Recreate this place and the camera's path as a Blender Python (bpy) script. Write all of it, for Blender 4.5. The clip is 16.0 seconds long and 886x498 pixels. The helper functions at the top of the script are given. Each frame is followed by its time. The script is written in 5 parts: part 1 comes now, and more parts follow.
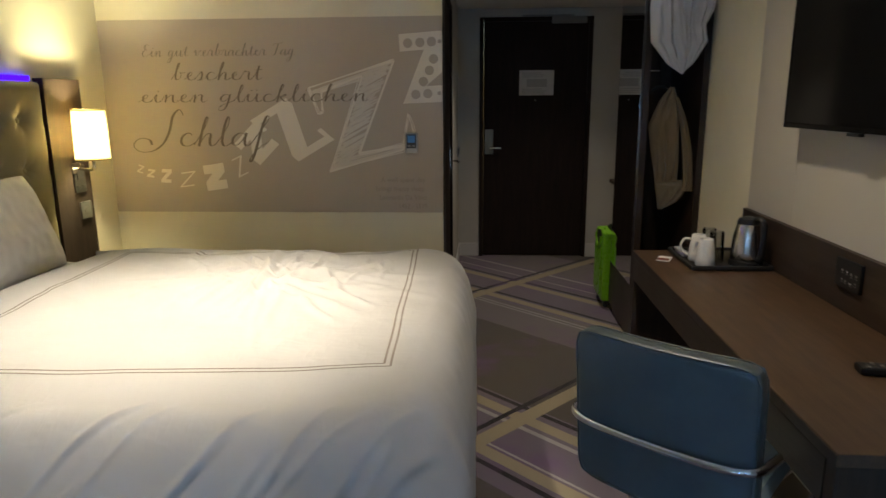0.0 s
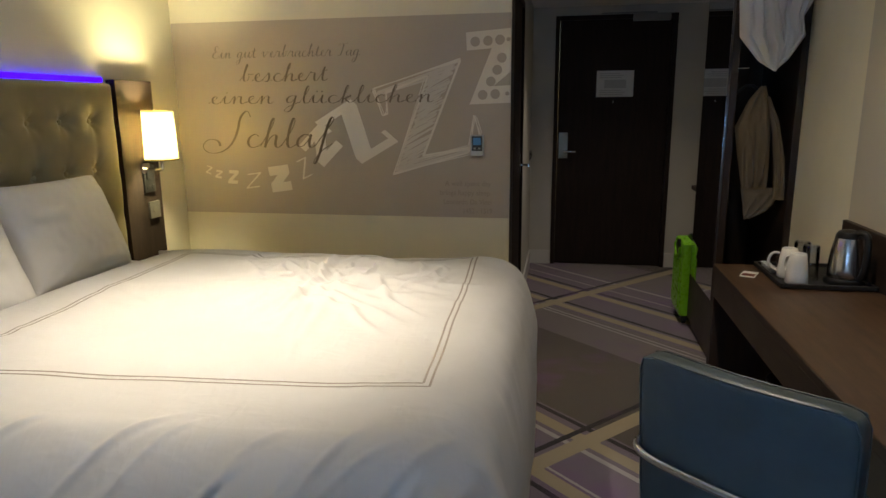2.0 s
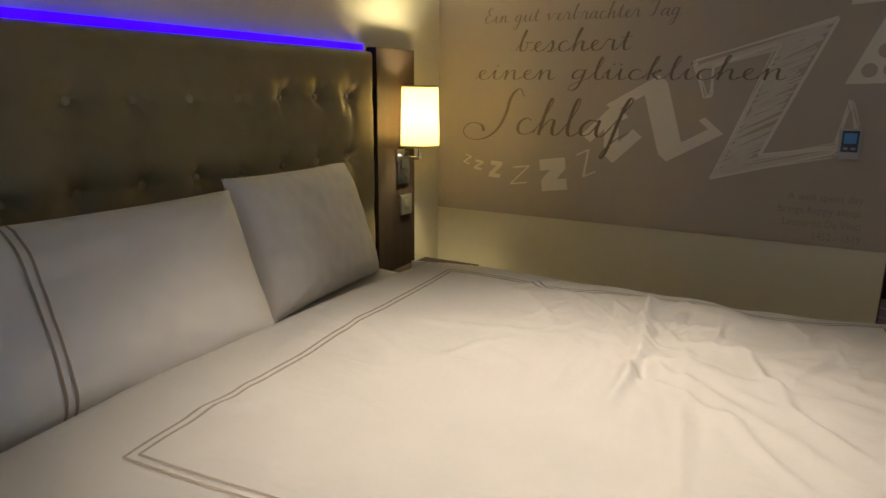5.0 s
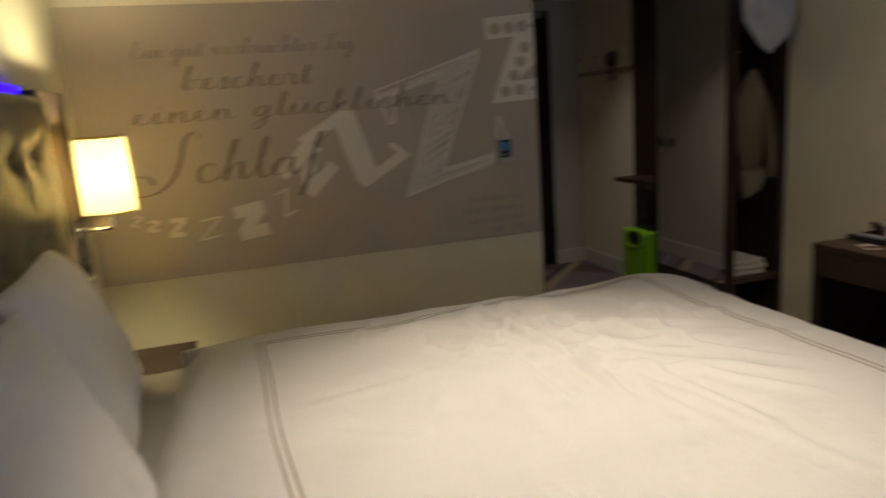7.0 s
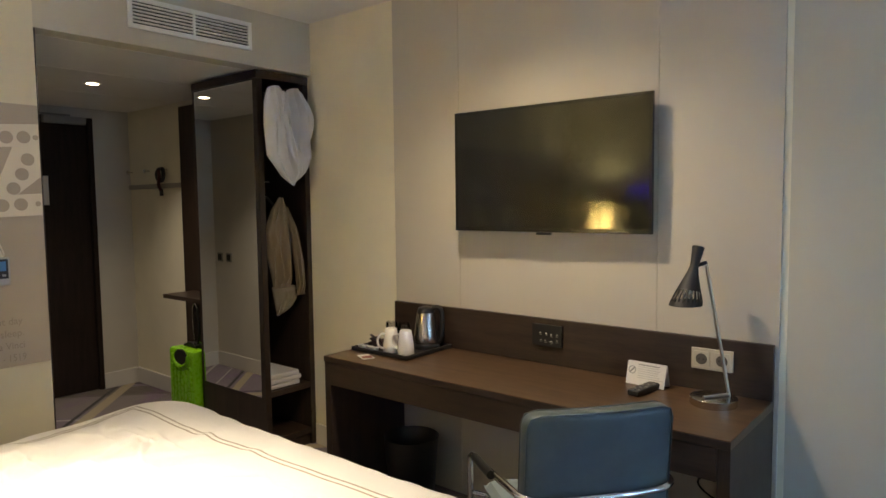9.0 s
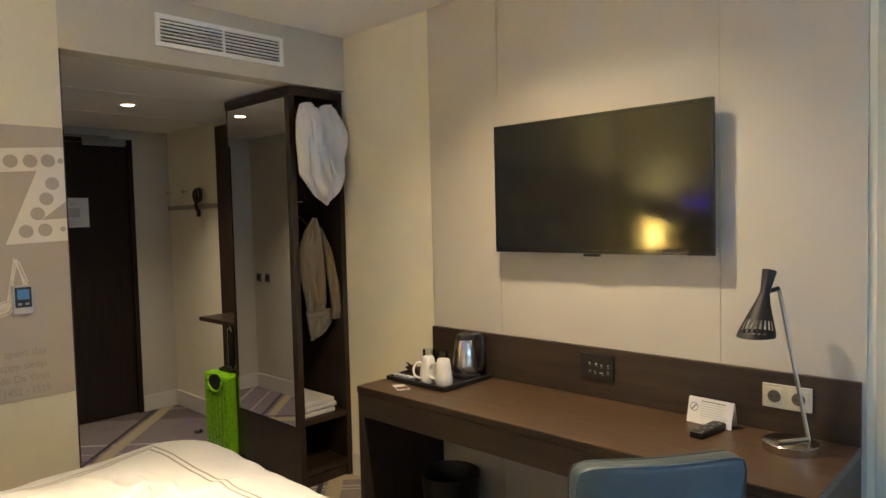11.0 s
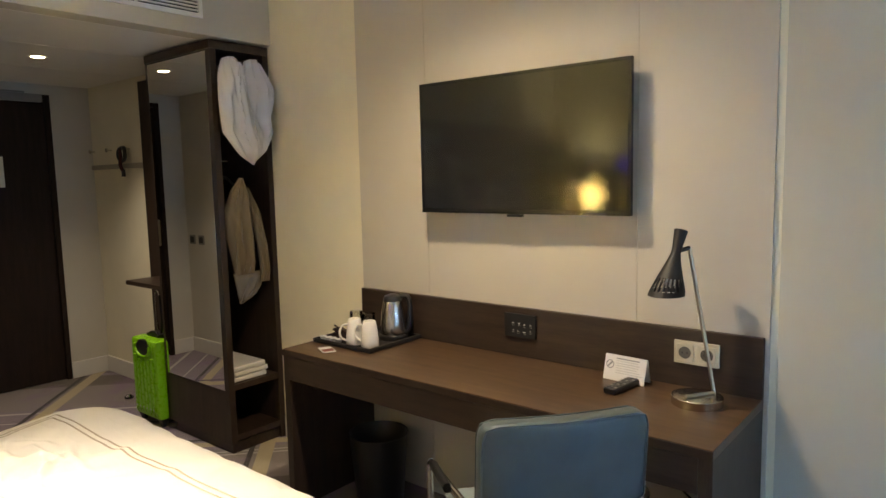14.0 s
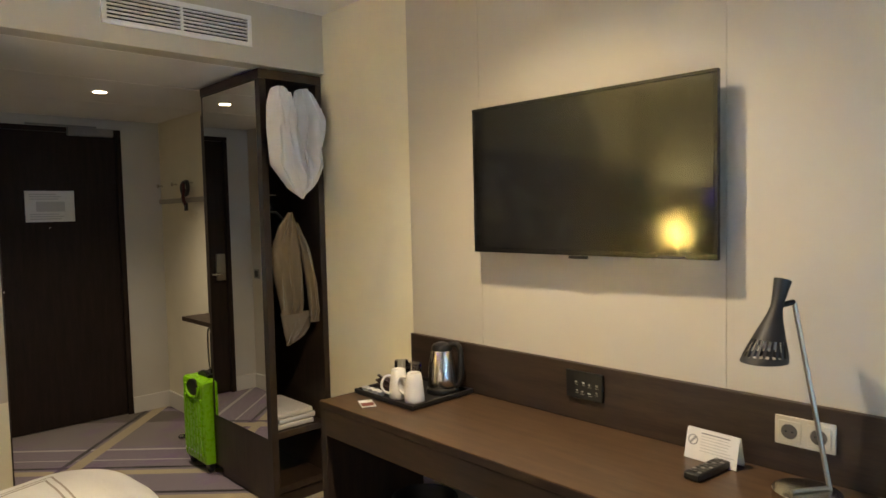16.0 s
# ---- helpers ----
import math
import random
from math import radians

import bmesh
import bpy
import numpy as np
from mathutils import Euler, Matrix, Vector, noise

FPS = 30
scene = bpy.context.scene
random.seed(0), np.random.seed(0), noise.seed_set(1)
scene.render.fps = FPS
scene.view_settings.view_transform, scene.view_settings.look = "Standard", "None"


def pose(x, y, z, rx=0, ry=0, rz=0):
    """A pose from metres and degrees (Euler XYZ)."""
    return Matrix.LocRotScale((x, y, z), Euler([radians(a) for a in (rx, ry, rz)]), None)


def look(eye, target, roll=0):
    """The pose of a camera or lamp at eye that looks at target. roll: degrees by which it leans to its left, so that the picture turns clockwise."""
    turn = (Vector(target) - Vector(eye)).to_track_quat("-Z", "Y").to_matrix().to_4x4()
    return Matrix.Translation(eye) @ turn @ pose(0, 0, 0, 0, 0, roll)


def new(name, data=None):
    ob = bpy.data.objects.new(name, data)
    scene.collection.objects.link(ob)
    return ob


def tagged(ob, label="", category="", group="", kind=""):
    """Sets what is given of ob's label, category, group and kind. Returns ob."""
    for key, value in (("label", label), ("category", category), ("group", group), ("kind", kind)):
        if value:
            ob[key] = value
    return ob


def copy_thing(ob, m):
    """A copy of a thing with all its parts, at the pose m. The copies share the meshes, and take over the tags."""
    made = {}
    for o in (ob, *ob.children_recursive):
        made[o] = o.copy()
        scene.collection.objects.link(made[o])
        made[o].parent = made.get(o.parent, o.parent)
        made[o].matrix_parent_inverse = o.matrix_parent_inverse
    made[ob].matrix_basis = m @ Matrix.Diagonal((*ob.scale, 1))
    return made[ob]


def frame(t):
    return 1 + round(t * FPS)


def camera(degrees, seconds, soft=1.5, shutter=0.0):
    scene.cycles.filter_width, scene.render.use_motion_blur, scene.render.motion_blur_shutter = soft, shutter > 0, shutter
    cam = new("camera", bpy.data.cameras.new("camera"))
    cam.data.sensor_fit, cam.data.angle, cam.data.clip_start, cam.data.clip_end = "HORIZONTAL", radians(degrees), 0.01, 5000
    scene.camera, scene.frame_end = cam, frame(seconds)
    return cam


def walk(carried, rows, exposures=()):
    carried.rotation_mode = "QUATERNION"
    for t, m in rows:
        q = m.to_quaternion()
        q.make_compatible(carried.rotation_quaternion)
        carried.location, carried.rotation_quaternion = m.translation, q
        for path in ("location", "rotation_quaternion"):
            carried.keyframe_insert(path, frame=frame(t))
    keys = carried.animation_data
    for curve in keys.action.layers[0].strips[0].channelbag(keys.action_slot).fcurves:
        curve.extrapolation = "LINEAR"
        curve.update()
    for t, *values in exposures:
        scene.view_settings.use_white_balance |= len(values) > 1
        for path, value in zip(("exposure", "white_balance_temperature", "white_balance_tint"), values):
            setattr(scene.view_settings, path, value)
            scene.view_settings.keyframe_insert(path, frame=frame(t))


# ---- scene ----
cam = camera(67.9, 16.0, shutter=0.3)
PATH = [
    (0, (0.217, 0.09, 1.443), (0.096, 2.038, 1.004), -0.4),
    (0.5, (0.247, 0.181, 1.434), (-0.007, 2.122, 1.024), 0.4),
    (1, (0.261, 0.211, 1.422), (-0.053, 2.146, 1.025), -1.0),
    (1.5, (0.267, 0.221, 1.427), (-0.103, 2.144, 1.021), -0.4),
    (2, (0.276, 0.248, 1.424), (-0.077, 2.17, 0.999), -0.5),
    (2.5, (0.267, 0.361, 1.416), (-0.002, 2.293, 0.972), -0.8),
    (3, (0.191, 0.561, 1.412), (-0.143, 2.477, 0.948), 0.2),
    (3.5, (0.121, 0.685, 1.438), (-0.332, 2.573, 0.959), -0.1),
    (4, (0.059, 0.798, 1.45), (-0.637, 2.611, 0.972), 1.0),
    (4.5, (-0.116, 0.89, 1.414), (-1.025, 2.609, 0.943), -0.1),
    (4.7, (-0.194, 0.91, 1.401), (-1.131, 2.614, 0.929), 0.5),
    (6.8, (-1.279, 1.001, 1.44), (-1.165, 2.944, 0.983), -2.5),
    (7, (-1.334, 0.975, 1.414), (-0.808, 2.861, 1.004), -4.3),
    (7.2, (-1.352, 1.036, 1.464), (-0.485, 2.785, 1.027), -3.2),
    (7.5, (-1.273, 0.97, 1.452), (-0.106, 2.549, 1.075), -1.2),
    (8, (-1.152, 0.856, 1.459), (0.223, 2.279, 1.168), -0.0),
    (8.5, (-1.098, 0.793, 1.459), (0.401, 2.1, 1.253), -0.9),
    (9, (-1.096, 0.763, 1.472), (0.439, 2.037, 1.33), -0.7),
    (9.5, (-1.037, 0.771, 1.497), (0.482, 2.066, 1.37), -3.4),
    (10, (-0.97, 0.888, 1.494), (0.504, 2.237, 1.403), -1.5),
    (10.2, (-0.921, 0.924, 1.497), (0.548, 2.279, 1.415), -1.4),
    (12.3, (-0.957, 0.773, 1.473), (0.451, 2.187, 1.338), -1.5),
    (12.5, (-0.973, 0.777, 1.463), (0.487, 2.134, 1.302), -1.3),
    (13, (-0.983, 0.787, 1.463), (0.544, 2.065, 1.278), -0.2),
    (13.5, (-0.932, 0.802, 1.465), (0.613, 2.056, 1.263), -0.8),
    (14, (-0.819, 0.807, 1.487), (0.714, 2.074, 1.271), -1.3),
    (14.5, (-0.705, 0.8, 1.491), (0.726, 2.188, 1.334), -1.4),
    (15, (-0.625, 0.805, 1.478), (0.695, 2.301, 1.331), -1.0),
    (15.5, (-0.569, 0.828, 1.488), (0.817, 2.263, 1.35), -2.3),
    (16, (-0.498, 0.931, 1.496), (0.872, 2.384, 1.383), -1.3),
]
EXPOSURES = [(0, 0.05, 6350, 10), (2.5, -0.03, 6350, 11), (3.5, -0.34, 6400, 13), (4.7, -0.74, 6550, 15), (7.0, -0.62, 6500, 13), (7.5, -0.5, 6500, 10), (8.0, -0.14, 6450, 11),
             (8.5, 0.42, 6600, 10), (9.0, 0.86, 7000, 11), (9.5, 1.13, 7250, 11), (12.5, 1.17, 7300, 11), (14.5, 1.20, 7300, 11), (16, 1.31, 7400, 10)]
walk(cam, [(t, look(eye, target, roll)) for t, eye, target, roll in PATH], EXPOSURES)

# ---- exposure, world, lights ----


def make_world():
    world = bpy.data.worlds.new("world")
    scene.world = world
    world.use_nodes = True
    nt = world.node_tree
    bg = nt.nodes["Background"]
    sky = nt.nodes.new("ShaderNodeTexSky")
    sky.sky_type, sky.sun_disc = "NISHITA", False
    sky.sun_elevation, sky.sun_rotation = radians(8), radians(60)
    nt.links.new(sky.outputs[0], bg.inputs[0])
    bg.inputs[1].default_value = 0.06


make_world()


def lamp(name, kind, m, energy, colour, **kw):
    data = bpy.data.lights.new(name, kind)
    data.energy, data.color = energy, colour
    for k, v in kw.items():
        if k == "radius":
            data.shadow_soft_size = v
        elif k == "spot":
            data.spot_size, data.spot_blend = radians(v[0]), v[1]
        elif k == "size":
            data.shape, data.size, data.size_y = "RECTANGLE", v[0], v[1]
    ob = new(name, data)
    ob.matrix_basis = m
    return ob


WARM = (1.0, 0.86, 0.66)
lamp("downlight_bed_light", "SPOT", pose(-0.75, 2.08, 2.50), 300, WARM, radius=0.04, spot=(67, 1.0))
lamp("downlight_desk_light", "SPOT", pose(0.66, 2.27, 2.50), 49, (1.0, 0.85, 0.66), radius=0.045, spot=(136, 1.0))
lamp("downlight_hall_light", "SPOT", pose(0.716, 5.08, 2.215), 27, (1.0, 0.87, 0.72), radius=0.04, spot=(112, 1.0))
lamp("wall_lamp_bulb_light", "POINT", pose(-1.805, 3.41, 1.295), 78, (1.0, 0.89, 0.50), radius=0.05)
lamp("window_sky_light", "AREA", pose(0.25, -0.93, 0.87, -90, 0, 0), 72, (0.25, 0.52, 1.0), size=(1.3, 1.1))

# ---- materials ----


class Mat:
    """A small wrapper to write node materials briefly."""

    def __init__(self, name, colour=(0.5, 0.5, 0.5), rough=0.6, metal=0.0):
        self.mat = bpy.data.materials.new(name)
        self.mat.use_nodes = True
        self.nt = self.mat.node_tree
        self.bsdf = self.nt.nodes["Principled BSDF"]
        self.out = self.nt.nodes["Material Output"]
        self.set("Base Color", (*colour, 1))
        self.set("Roughness", rough)
        self.set("Metallic", metal)

    def set(self, key, value):
        if isinstance(value, bpy.types.NodeSocket):
            self.nt.links.new(value, self.bsdf.inputs[key])
        else:
            self.bsdf.inputs[key].default_value = value
        return self

    def node(self, kind, **inputs):
        n = self.nt.nodes.new(kind)
        for k, v in inputs.items():
            self.put(n, k.replace("_", " "), v)
        return n

    def put(self, n, key, v):
        sock = n.inputs[key]
        if isinstance(v, bpy.types.NodeSocket):
            self.nt.links.new(v, sock)
        else:
            sock.default_value = v

    def math(self, op, a, b=0.0, c=0.0):
        n = self.nt.nodes.new("ShaderNodeMath")
        n.operation = op
        for i, v in enumerate((a, b, c)):
            self.put(n, i, v)
        return n.outputs[0]

    def coords(self, scale=(1, 1, 1), turn=(0, 0, 0)):
        tc = self.nt.nodes.new("ShaderNodeTexCoord")
        mp = self.node("ShaderNodeMapping", Scale=scale, Rotation=turn)
        self.nt.links.new(tc.outputs["Object"], mp.inputs["Vector"])
        return mp.outputs[0]

    def noise(self, vec, scale, detail=3.0, rough=0.6):
        return self.node("ShaderNodeTexNoise", Vector=vec, Scale=scale, Detail=detail, Roughness=rough).outputs[0]

    def ramp(self, fac, stops, mode="LINEAR"):
        n = self.nt.nodes.new("ShaderNodeValToRGB")
        r = n.color_ramp
        r.interpolation = mode
        while len(r.elements) < len(stops):
            r.elements.new(1.0)
        for e, (p, c) in zip(r.elements, sorted(stops)):
            e.position = p
            e.color = (*c, 1) if len(c) == 3 else c
        self.nt.links.new(fac, n.inputs[0])
        return n

    def mix(self, fac, a, b, mode="MIX"):
        n = self.nt.nodes.new("ShaderNodeMix")
        n.data_type, n.blend_type = "RGBA", mode
        for i, v in ((0, fac), (6, a), (7, b)):
            if isinstance(v, tuple) and len(v) == 3:
                v = (*v, 1)
            self.put(n, i, v)
        return n.outputs[2]

    def bump(self, height, strength=0.2, dist=0.002):
        n = self.node("ShaderNodeBump", Strength=strength, Distance=dist, Height=height)
        self.set("Normal", n.outputs[0])
        return self


def painted(name, colour, spread=0.06, rough=0.75, grain=180.0, bump=0.12):
    """Roller-painted or papered wall: faint clouding, fine orange-peel relief."""
    m = Mat(name, colour, rough)
    v = m.coords()
    cloud = m.noise(v, 1.7, 4)
    dark = tuple(c * (1 - spread) for c in colour)
    light = tuple(min(1, c * (1 + spread)) for c in colour)
    base = m.ramp(cloud, [(0.3, dark), (0.7, light)]).outputs[0]
    fine = m.noise(v, grain, 2)
    m.set("Base Color", m.mix(m.math("MULTIPLY", fine, 0.10), base, dark))
    m.set("Roughness", m.math("MULTIPLY_ADD", cloud, 0.15, rough - 0.07))
    m.bump(fine, bump, 0.001)
    return m.mat


def wood(name, dark, light, scale=1.0, rough=0.42, axis="y", bump=0.08):
    """Stained veneer with long grain along one axis."""
    m = Mat(name, dark, rough)
    s = {"x": (1.2, 14, 14), "y": (14, 1.2, 14), "z": (14, 14, 1.2)}[axis]
    v = m.coords(tuple(a * scale for a in s))
    n1 = m.noise(v, 2.2, 6, 0.65)
    v2 = m.coords(tuple(a * scale * 5 for a in s))
    n2 = m.noise(v2, 3.0, 3)
    both = m.math("ADD", m.math("MULTIPLY", n1, 0.7), m.math("MULTIPLY", n2, 0.3))
    m.set("Base Color", m.ramp(both, [(0.32, dark), (0.68, light)]).outputs[0])
    wear = m.noise(m.coords(), 3.0, 4)
    m.set("Roughness", m.math("MULTIPLY_ADD", wear, 0.2, rough - 0.1))
    m.bump(both, bump, 0.0015)
    return m.mat


def cloth(name, colour, weave=900.0, bump=0.15, rough=0.9, spread=0.04):
    m = Mat(name, colour, rough)
    v = m.coords()
    a = m.noise(v, 6, 3)
    dark = tuple(c * (1 - spread) for c in colour)
    m.set("Base Color", m.ramp(a, [(0.3, dark), (0.7, colour)]).outputs[0])
    m.set("Sheen Weight", 0.15)
    m.bump(m.noise(v, weave, 4), bump, 0.0008 if weave > 100 else 0.006)
    return m.mat


def metal(name, colour, rough=0.15, brushed=False):
    m = Mat(name, colour, rough, 1.0)
    v = m.coords((1, 1, 60) if not brushed else (40, 40, 1))
    n = m.noise(v, 12, 3)
    m.set("Roughness", m.math("MULTIPLY_ADD", n, 0.12, rough - 0.04))
    return m.mat


def plastic(name, colour, rough=0.4, spread=0.05):
    m = Mat(name, colour, rough)
    n = m.noise(m.coords(), 40, 3)
    m.set("Base Color", m.ramp(n, [(0.3, tuple(c * (1 - spread) for c in colour)), (0.7, colour)]).outputs[0])
    m.set("Roughness", m.math("MULTIPLY_ADD", n, 0.1, rough - 0.05))
    return m.mat


def glowing(name, colour, strength):
    m = Mat(name, colour, 0.5)
    m.set("Emission Color", (*colour, 1))
    m.set("Emission Strength", strength)
    return m.mat


def glass(name, colour=(1, 1, 1), rough=0.02):
    m = Mat(name, colour, rough)
    m.set("Transmission Weight", 1.0)
    m.set("IOR", 1.45)
    return m.mat


def thin_glass(name):
    """Thin clear glass: see-through, with a glossy sheen that grows at the rim."""
    m = Mat(name)
    clear = m.node("ShaderNodeBsdfTransparent", Color=(0.93, 0.93, 0.92, 1))
    gloss = m.node("ShaderNodeBsdfGlossy", Roughness=0.03)
    fac = m.math("MULTIPLY_ADD", m.node("ShaderNodeFresnel", IOR=1.5).outputs[0], 0.9, 0.02)
    mixer = m.node("ShaderNodeMixShader", Fac=fac)
    m.nt.links.new(clear.outputs[0], mixer.inputs[1])
    m.nt.links.new(gloss.outputs[0], mixer.inputs[2])
    m.nt.links.new(mixer.outputs[0], m.out.inputs[0])
    return m.mat


def carpet_material():
    """Grey-brown loop carpet with a woven lattice of beige, black and white diagonal lines."""
    m = Mat("patterned_carpet", (0.1, 0.09, 0.08), 0.95)
    pos = m.coords()
    sep = m.node("ShaderNodeSeparateXYZ", Vector=pos)
    x, y = sep.outputs[0], sep.outputs[1]
    wob = m.math("MULTIPLY", m.noise(pos, 90, 2), 0.006)
    # the two families of lines are not quite square to one another
    vv = m.math("ADD", m.math("ADD", m.math("MULTIPLY", x, 0.945 / 1.376), m.math("MULTIPLY", y, 1 / 1.376)), wob)
    uu = m.math("ADD", m.math("ADD", m.math("MULTIPLY", x, -1.08 / 1.472), m.math("MULTIPLY", y, 1 / 1.472)), wob)
    brown, grey, plum = (0.150, 0.122, 0.102), (0.285, 0.243, 0.240), (0.275, 0.222, 0.275)
    beige, black, white = (0.56, 0.465, 0.30), (0.022, 0.017, 0.019), (0.62, 0.58, 0.57)

    def stripes(lines, start, period, ground):
        # lines: (centre, width, colour); ground: (from, colour)
        marks = [((p - start) / period, c) for p, c in ground]

        def base(p):
            return [c for q, c in ground if q <= p + 1e-6][-1]
        for c, w, col in lines:
            marks += [((c - w / 2 - start) / period, col), ((c + w / 2 - start) / period, base(c + w / 2))]
        return marks

    def along(value, start, period):
        return m.math("FRACT", m.math("DIVIDE", m.math("SUBTRACT", value, start), period))

    clear = (0, 0, 0, 0)
    broad = [(1.985, 0.026, black), (2.060, 0.062, beige), (2.402, 0.070, beige), (2.490, 0.030, black),
             (3.777, 0.060, beige), (3.850, 0.028, black), (4.140, 0.066, beige), (4.215, 0.030, black)]
    rv = m.ramp(along(vv, 1.90, 3.46), stripes(broad, 1.90, 3.46, [(1.90, plum), (2.51, brown), (3.30, grey), (3.70, plum), (4.60, grey), (5.10, brown)]), "CONSTANT")
    thin = [(c, w, (*white, 1)) for c, w in ((2.116, 0.010), (2.136, 0.010), (2.325, 0.016), (3.285, 0.011), (3.325, 0.011), (3.622, 0.012), (3.660, 0.012), (4.345, 0.016), (4.530, 0.016))]
    rw = m.ramp(along(vv, 1.90, 3.46), stripes(thin, 1.90, 3.46, [(1.90, clear)]), "CONSTANT")
    cross = [(1.683, 0.085, (*beige, 1)), (1.764, 0.030, (*black, 1))]
    ru = m.ramp(along(uu, 1.40, 1.527), stripes(cross, 1.40, 1.527, [(1.40, clear)]), "CONSTANT")
    lined = m.mix(rw.outputs[1], rv.outputs[0], rw.outputs[0])
    col = m.mix(ru.outputs[1], lined, ru.outputs[0])
    wash = m.ramp(m.noise(pos, 2.2, 3), [(0.52, (0, 0, 0)), (0.66, (1, 1, 1))]).outputs[0]
    dark_ground = m.math("LESS_THAN", m.node("ShaderNodeRGBToBW", Color=col).outputs[0], 0.32)
    col = m.mix(m.math("MULTIPLY", m.math("MULTIPLY", wash, dark_ground), 0.45), col, (0.25, 0.11, 0.33))
    speck = m.noise(pos, 420, 2)
    dirt = m.noise(pos, 2.5, 4)
    col = m.mix(m.math("MULTIPLY", speck, 0.55), col, m.mix(0.5, col, (0.02, 0.018, 0.018)))
    col = m.mix(m.math("MULTIPLY", dirt, 0.25), col, m.mix(0.5, col, (0.05, 0.045, 0.04)))
    m.set("Base Color", col)
    m.set("Sheen Weight", 0.2)
    m.bump(speck, 0.6, 0.004)
    return m.mat


def duvet_material():
    """White cotton, softly creased."""
    m = Mat("white_duvet_cotton", (0.8, 0.79, 0.77), 0.85)
    pos = m.coords()
    cloud = m.ramp(m.noise(pos, 3, 3), [(0.3, (0.77, 0.76, 0.74)), (0.7, (0.82, 0.81, 0.79))]).outputs[0]
    m.set("Base Color", cloud)
    m.set("Sheen Weight", 0.1)
    c1 = m.math("ABSOLUTE", m.math("SUBTRACT", m.noise(m.coords((1, 2.4, 1), (0, 0, 0.6)), 4.5, 3, 0.5), 0.5))
    c2 = m.math("ABSOLUTE", m.math("SUBTRACT", m.noise(m.coords((2.6, 1, 1), (0, 0, -0.4)), 6.0, 3, 0.5), 0.5))
    crease = m.math("ADD", m.math("MULTIPLY", m.math("MINIMUM", c1, 0.10), -5.0), m.math("MULTIPLY", m.math("MINIMUM", c2, 0.08), -4.0))
    weave = m.noise(pos, 700, 2)
    m.bump(m.math("ADD", crease, m.math("MULTIPLY", weave, 0.05)), 0.16, 0.008)
    return m.mat


MATS = {}


def make_materials():
    M = MATS
    M["wall"] = painted("cream_wall_paint", (0.72, 0.665, 0.50))
    # cream lightened in the colour, for light that the lamps don't bring here
    M["east_wall"] = painted("brightened_cream_wall_paint", (0.83, 0.775, 0.60))
    # off-white with its shade put into the colour
    M["window_side"] = painted("shaded_off_white_wall_paint", (0.57, 0.535, 0.435), 0.03)
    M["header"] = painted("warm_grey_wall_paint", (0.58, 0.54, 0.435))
    M["corridor"] = painted("corridor_wall_paint", (0.60, 0.57, 0.50))
    M["mural"] = painted("taupe_mural_paper", (0.45, 0.385, 0.305), 0.05, 0.7)
    M["mural_light"] = painted("pale_mural_ink", (0.72, 0.665, 0.56), 0.08, 0.7)
    M["mural_sketch"] = painted("sketched_mural_ink", (0.64, 0.585, 0.49), 0.1, 0.7)
    M["mural_dark"] = painted("brown_mural_ink", (0.185, 0.147, 0.105), 0.12, 0.7)
    M["mural_faint"] = painted("pale_brown_mural_ink", (0.33, 0.28, 0.22), 0.05, 0.7)
    M["mural_mid"] = painted("faint_mural_ink", (0.225, 0.19, 0.15), 0.05, 0.7)
    M["panel"] = painted("beige_wall_panel", (0.56, 0.515, 0.43), 0.03, 0.36, 260, 0.05)
    M["white_wall"] = painted("off_white_wall_paint", (0.66, 0.64, 0.58), 0.03)
    M["ceiling"] = painted("white_ceiling_paint", (0.85, 0.82, 0.75), 0.03)
    M["trim"] = painted("white_gloss_paint", (0.72, 0.70, 0.65), 0.03, 0.4)
    M["carpet"] = carpet_material()
    M["desk_wood"] = wood("dark_brown_desk_veneer", (0.055, 0.031, 0.017), (0.122, 0.071, 0.038), 1.0, 0.37)
    M["dark_wood"] = wood("dark_wenge_veneer", (0.020, 0.012, 0.008), (0.052, 0.032, 0.021), 1.0, 0.45, "z")
    M["dark_wood_y"] = wood("dark_wenge_crosswise_veneer", (0.022, 0.013, 0.009), (0.055, 0.034, 0.022), 1.0, 0.42, "y")
    M["door_wood"] = wood("black_brown_door_veneer", (0.013, 0.0075, 0.005), (0.028, 0.016, 0.011), 1.0, 0.62, "z")
    M["board_wood"] = wood("matt_wenge_board", (0.013, 0.0075, 0.0045), (0.030, 0.017, 0.010), 1.0, 0.72, "z")
    for key in ("board_wood", "door_wood"):
        M[key].node_tree.nodes["Principled BSDF"].inputs["Specular IOR Level"].default_value = 0.25
    M["duvet"] = duvet_material()
    M["linen"] = cloth("white_pillow_cotton", (0.73, 0.71, 0.675), 14, 0.12)
    M["tv_black"] = plastic("glossy_black_tv_plastic", (0.005, 0.005, 0.005), 0.22)
    M["maroon"] = cloth("maroon_webbing", (0.06, 0.012, 0.012))
    M["stripe"] = cloth("grey_sewn_stripe", (0.33, 0.29, 0.245))
    M["towel"] = cloth("white_terry_cloth", (0.78, 0.76, 0.73), 260, 0.8)
    M["robe"] = cloth("beige_cotton", (0.21, 0.158, 0.090), 400, 0.4)
    M["lining"] = cloth("pale_coat_lining", (0.20, 0.165, 0.115), 400, 0.4)
    M["leatherette"] = tuft_material()
    M["blue"] = blue_leather()
    M["seat"] = plastic("pale_blue_leather", (0.30, 0.37, 0.38), 0.42)
    M["chrome"] = metal("polished_chrome", (0.75, 0.75, 0.76), 0.10)
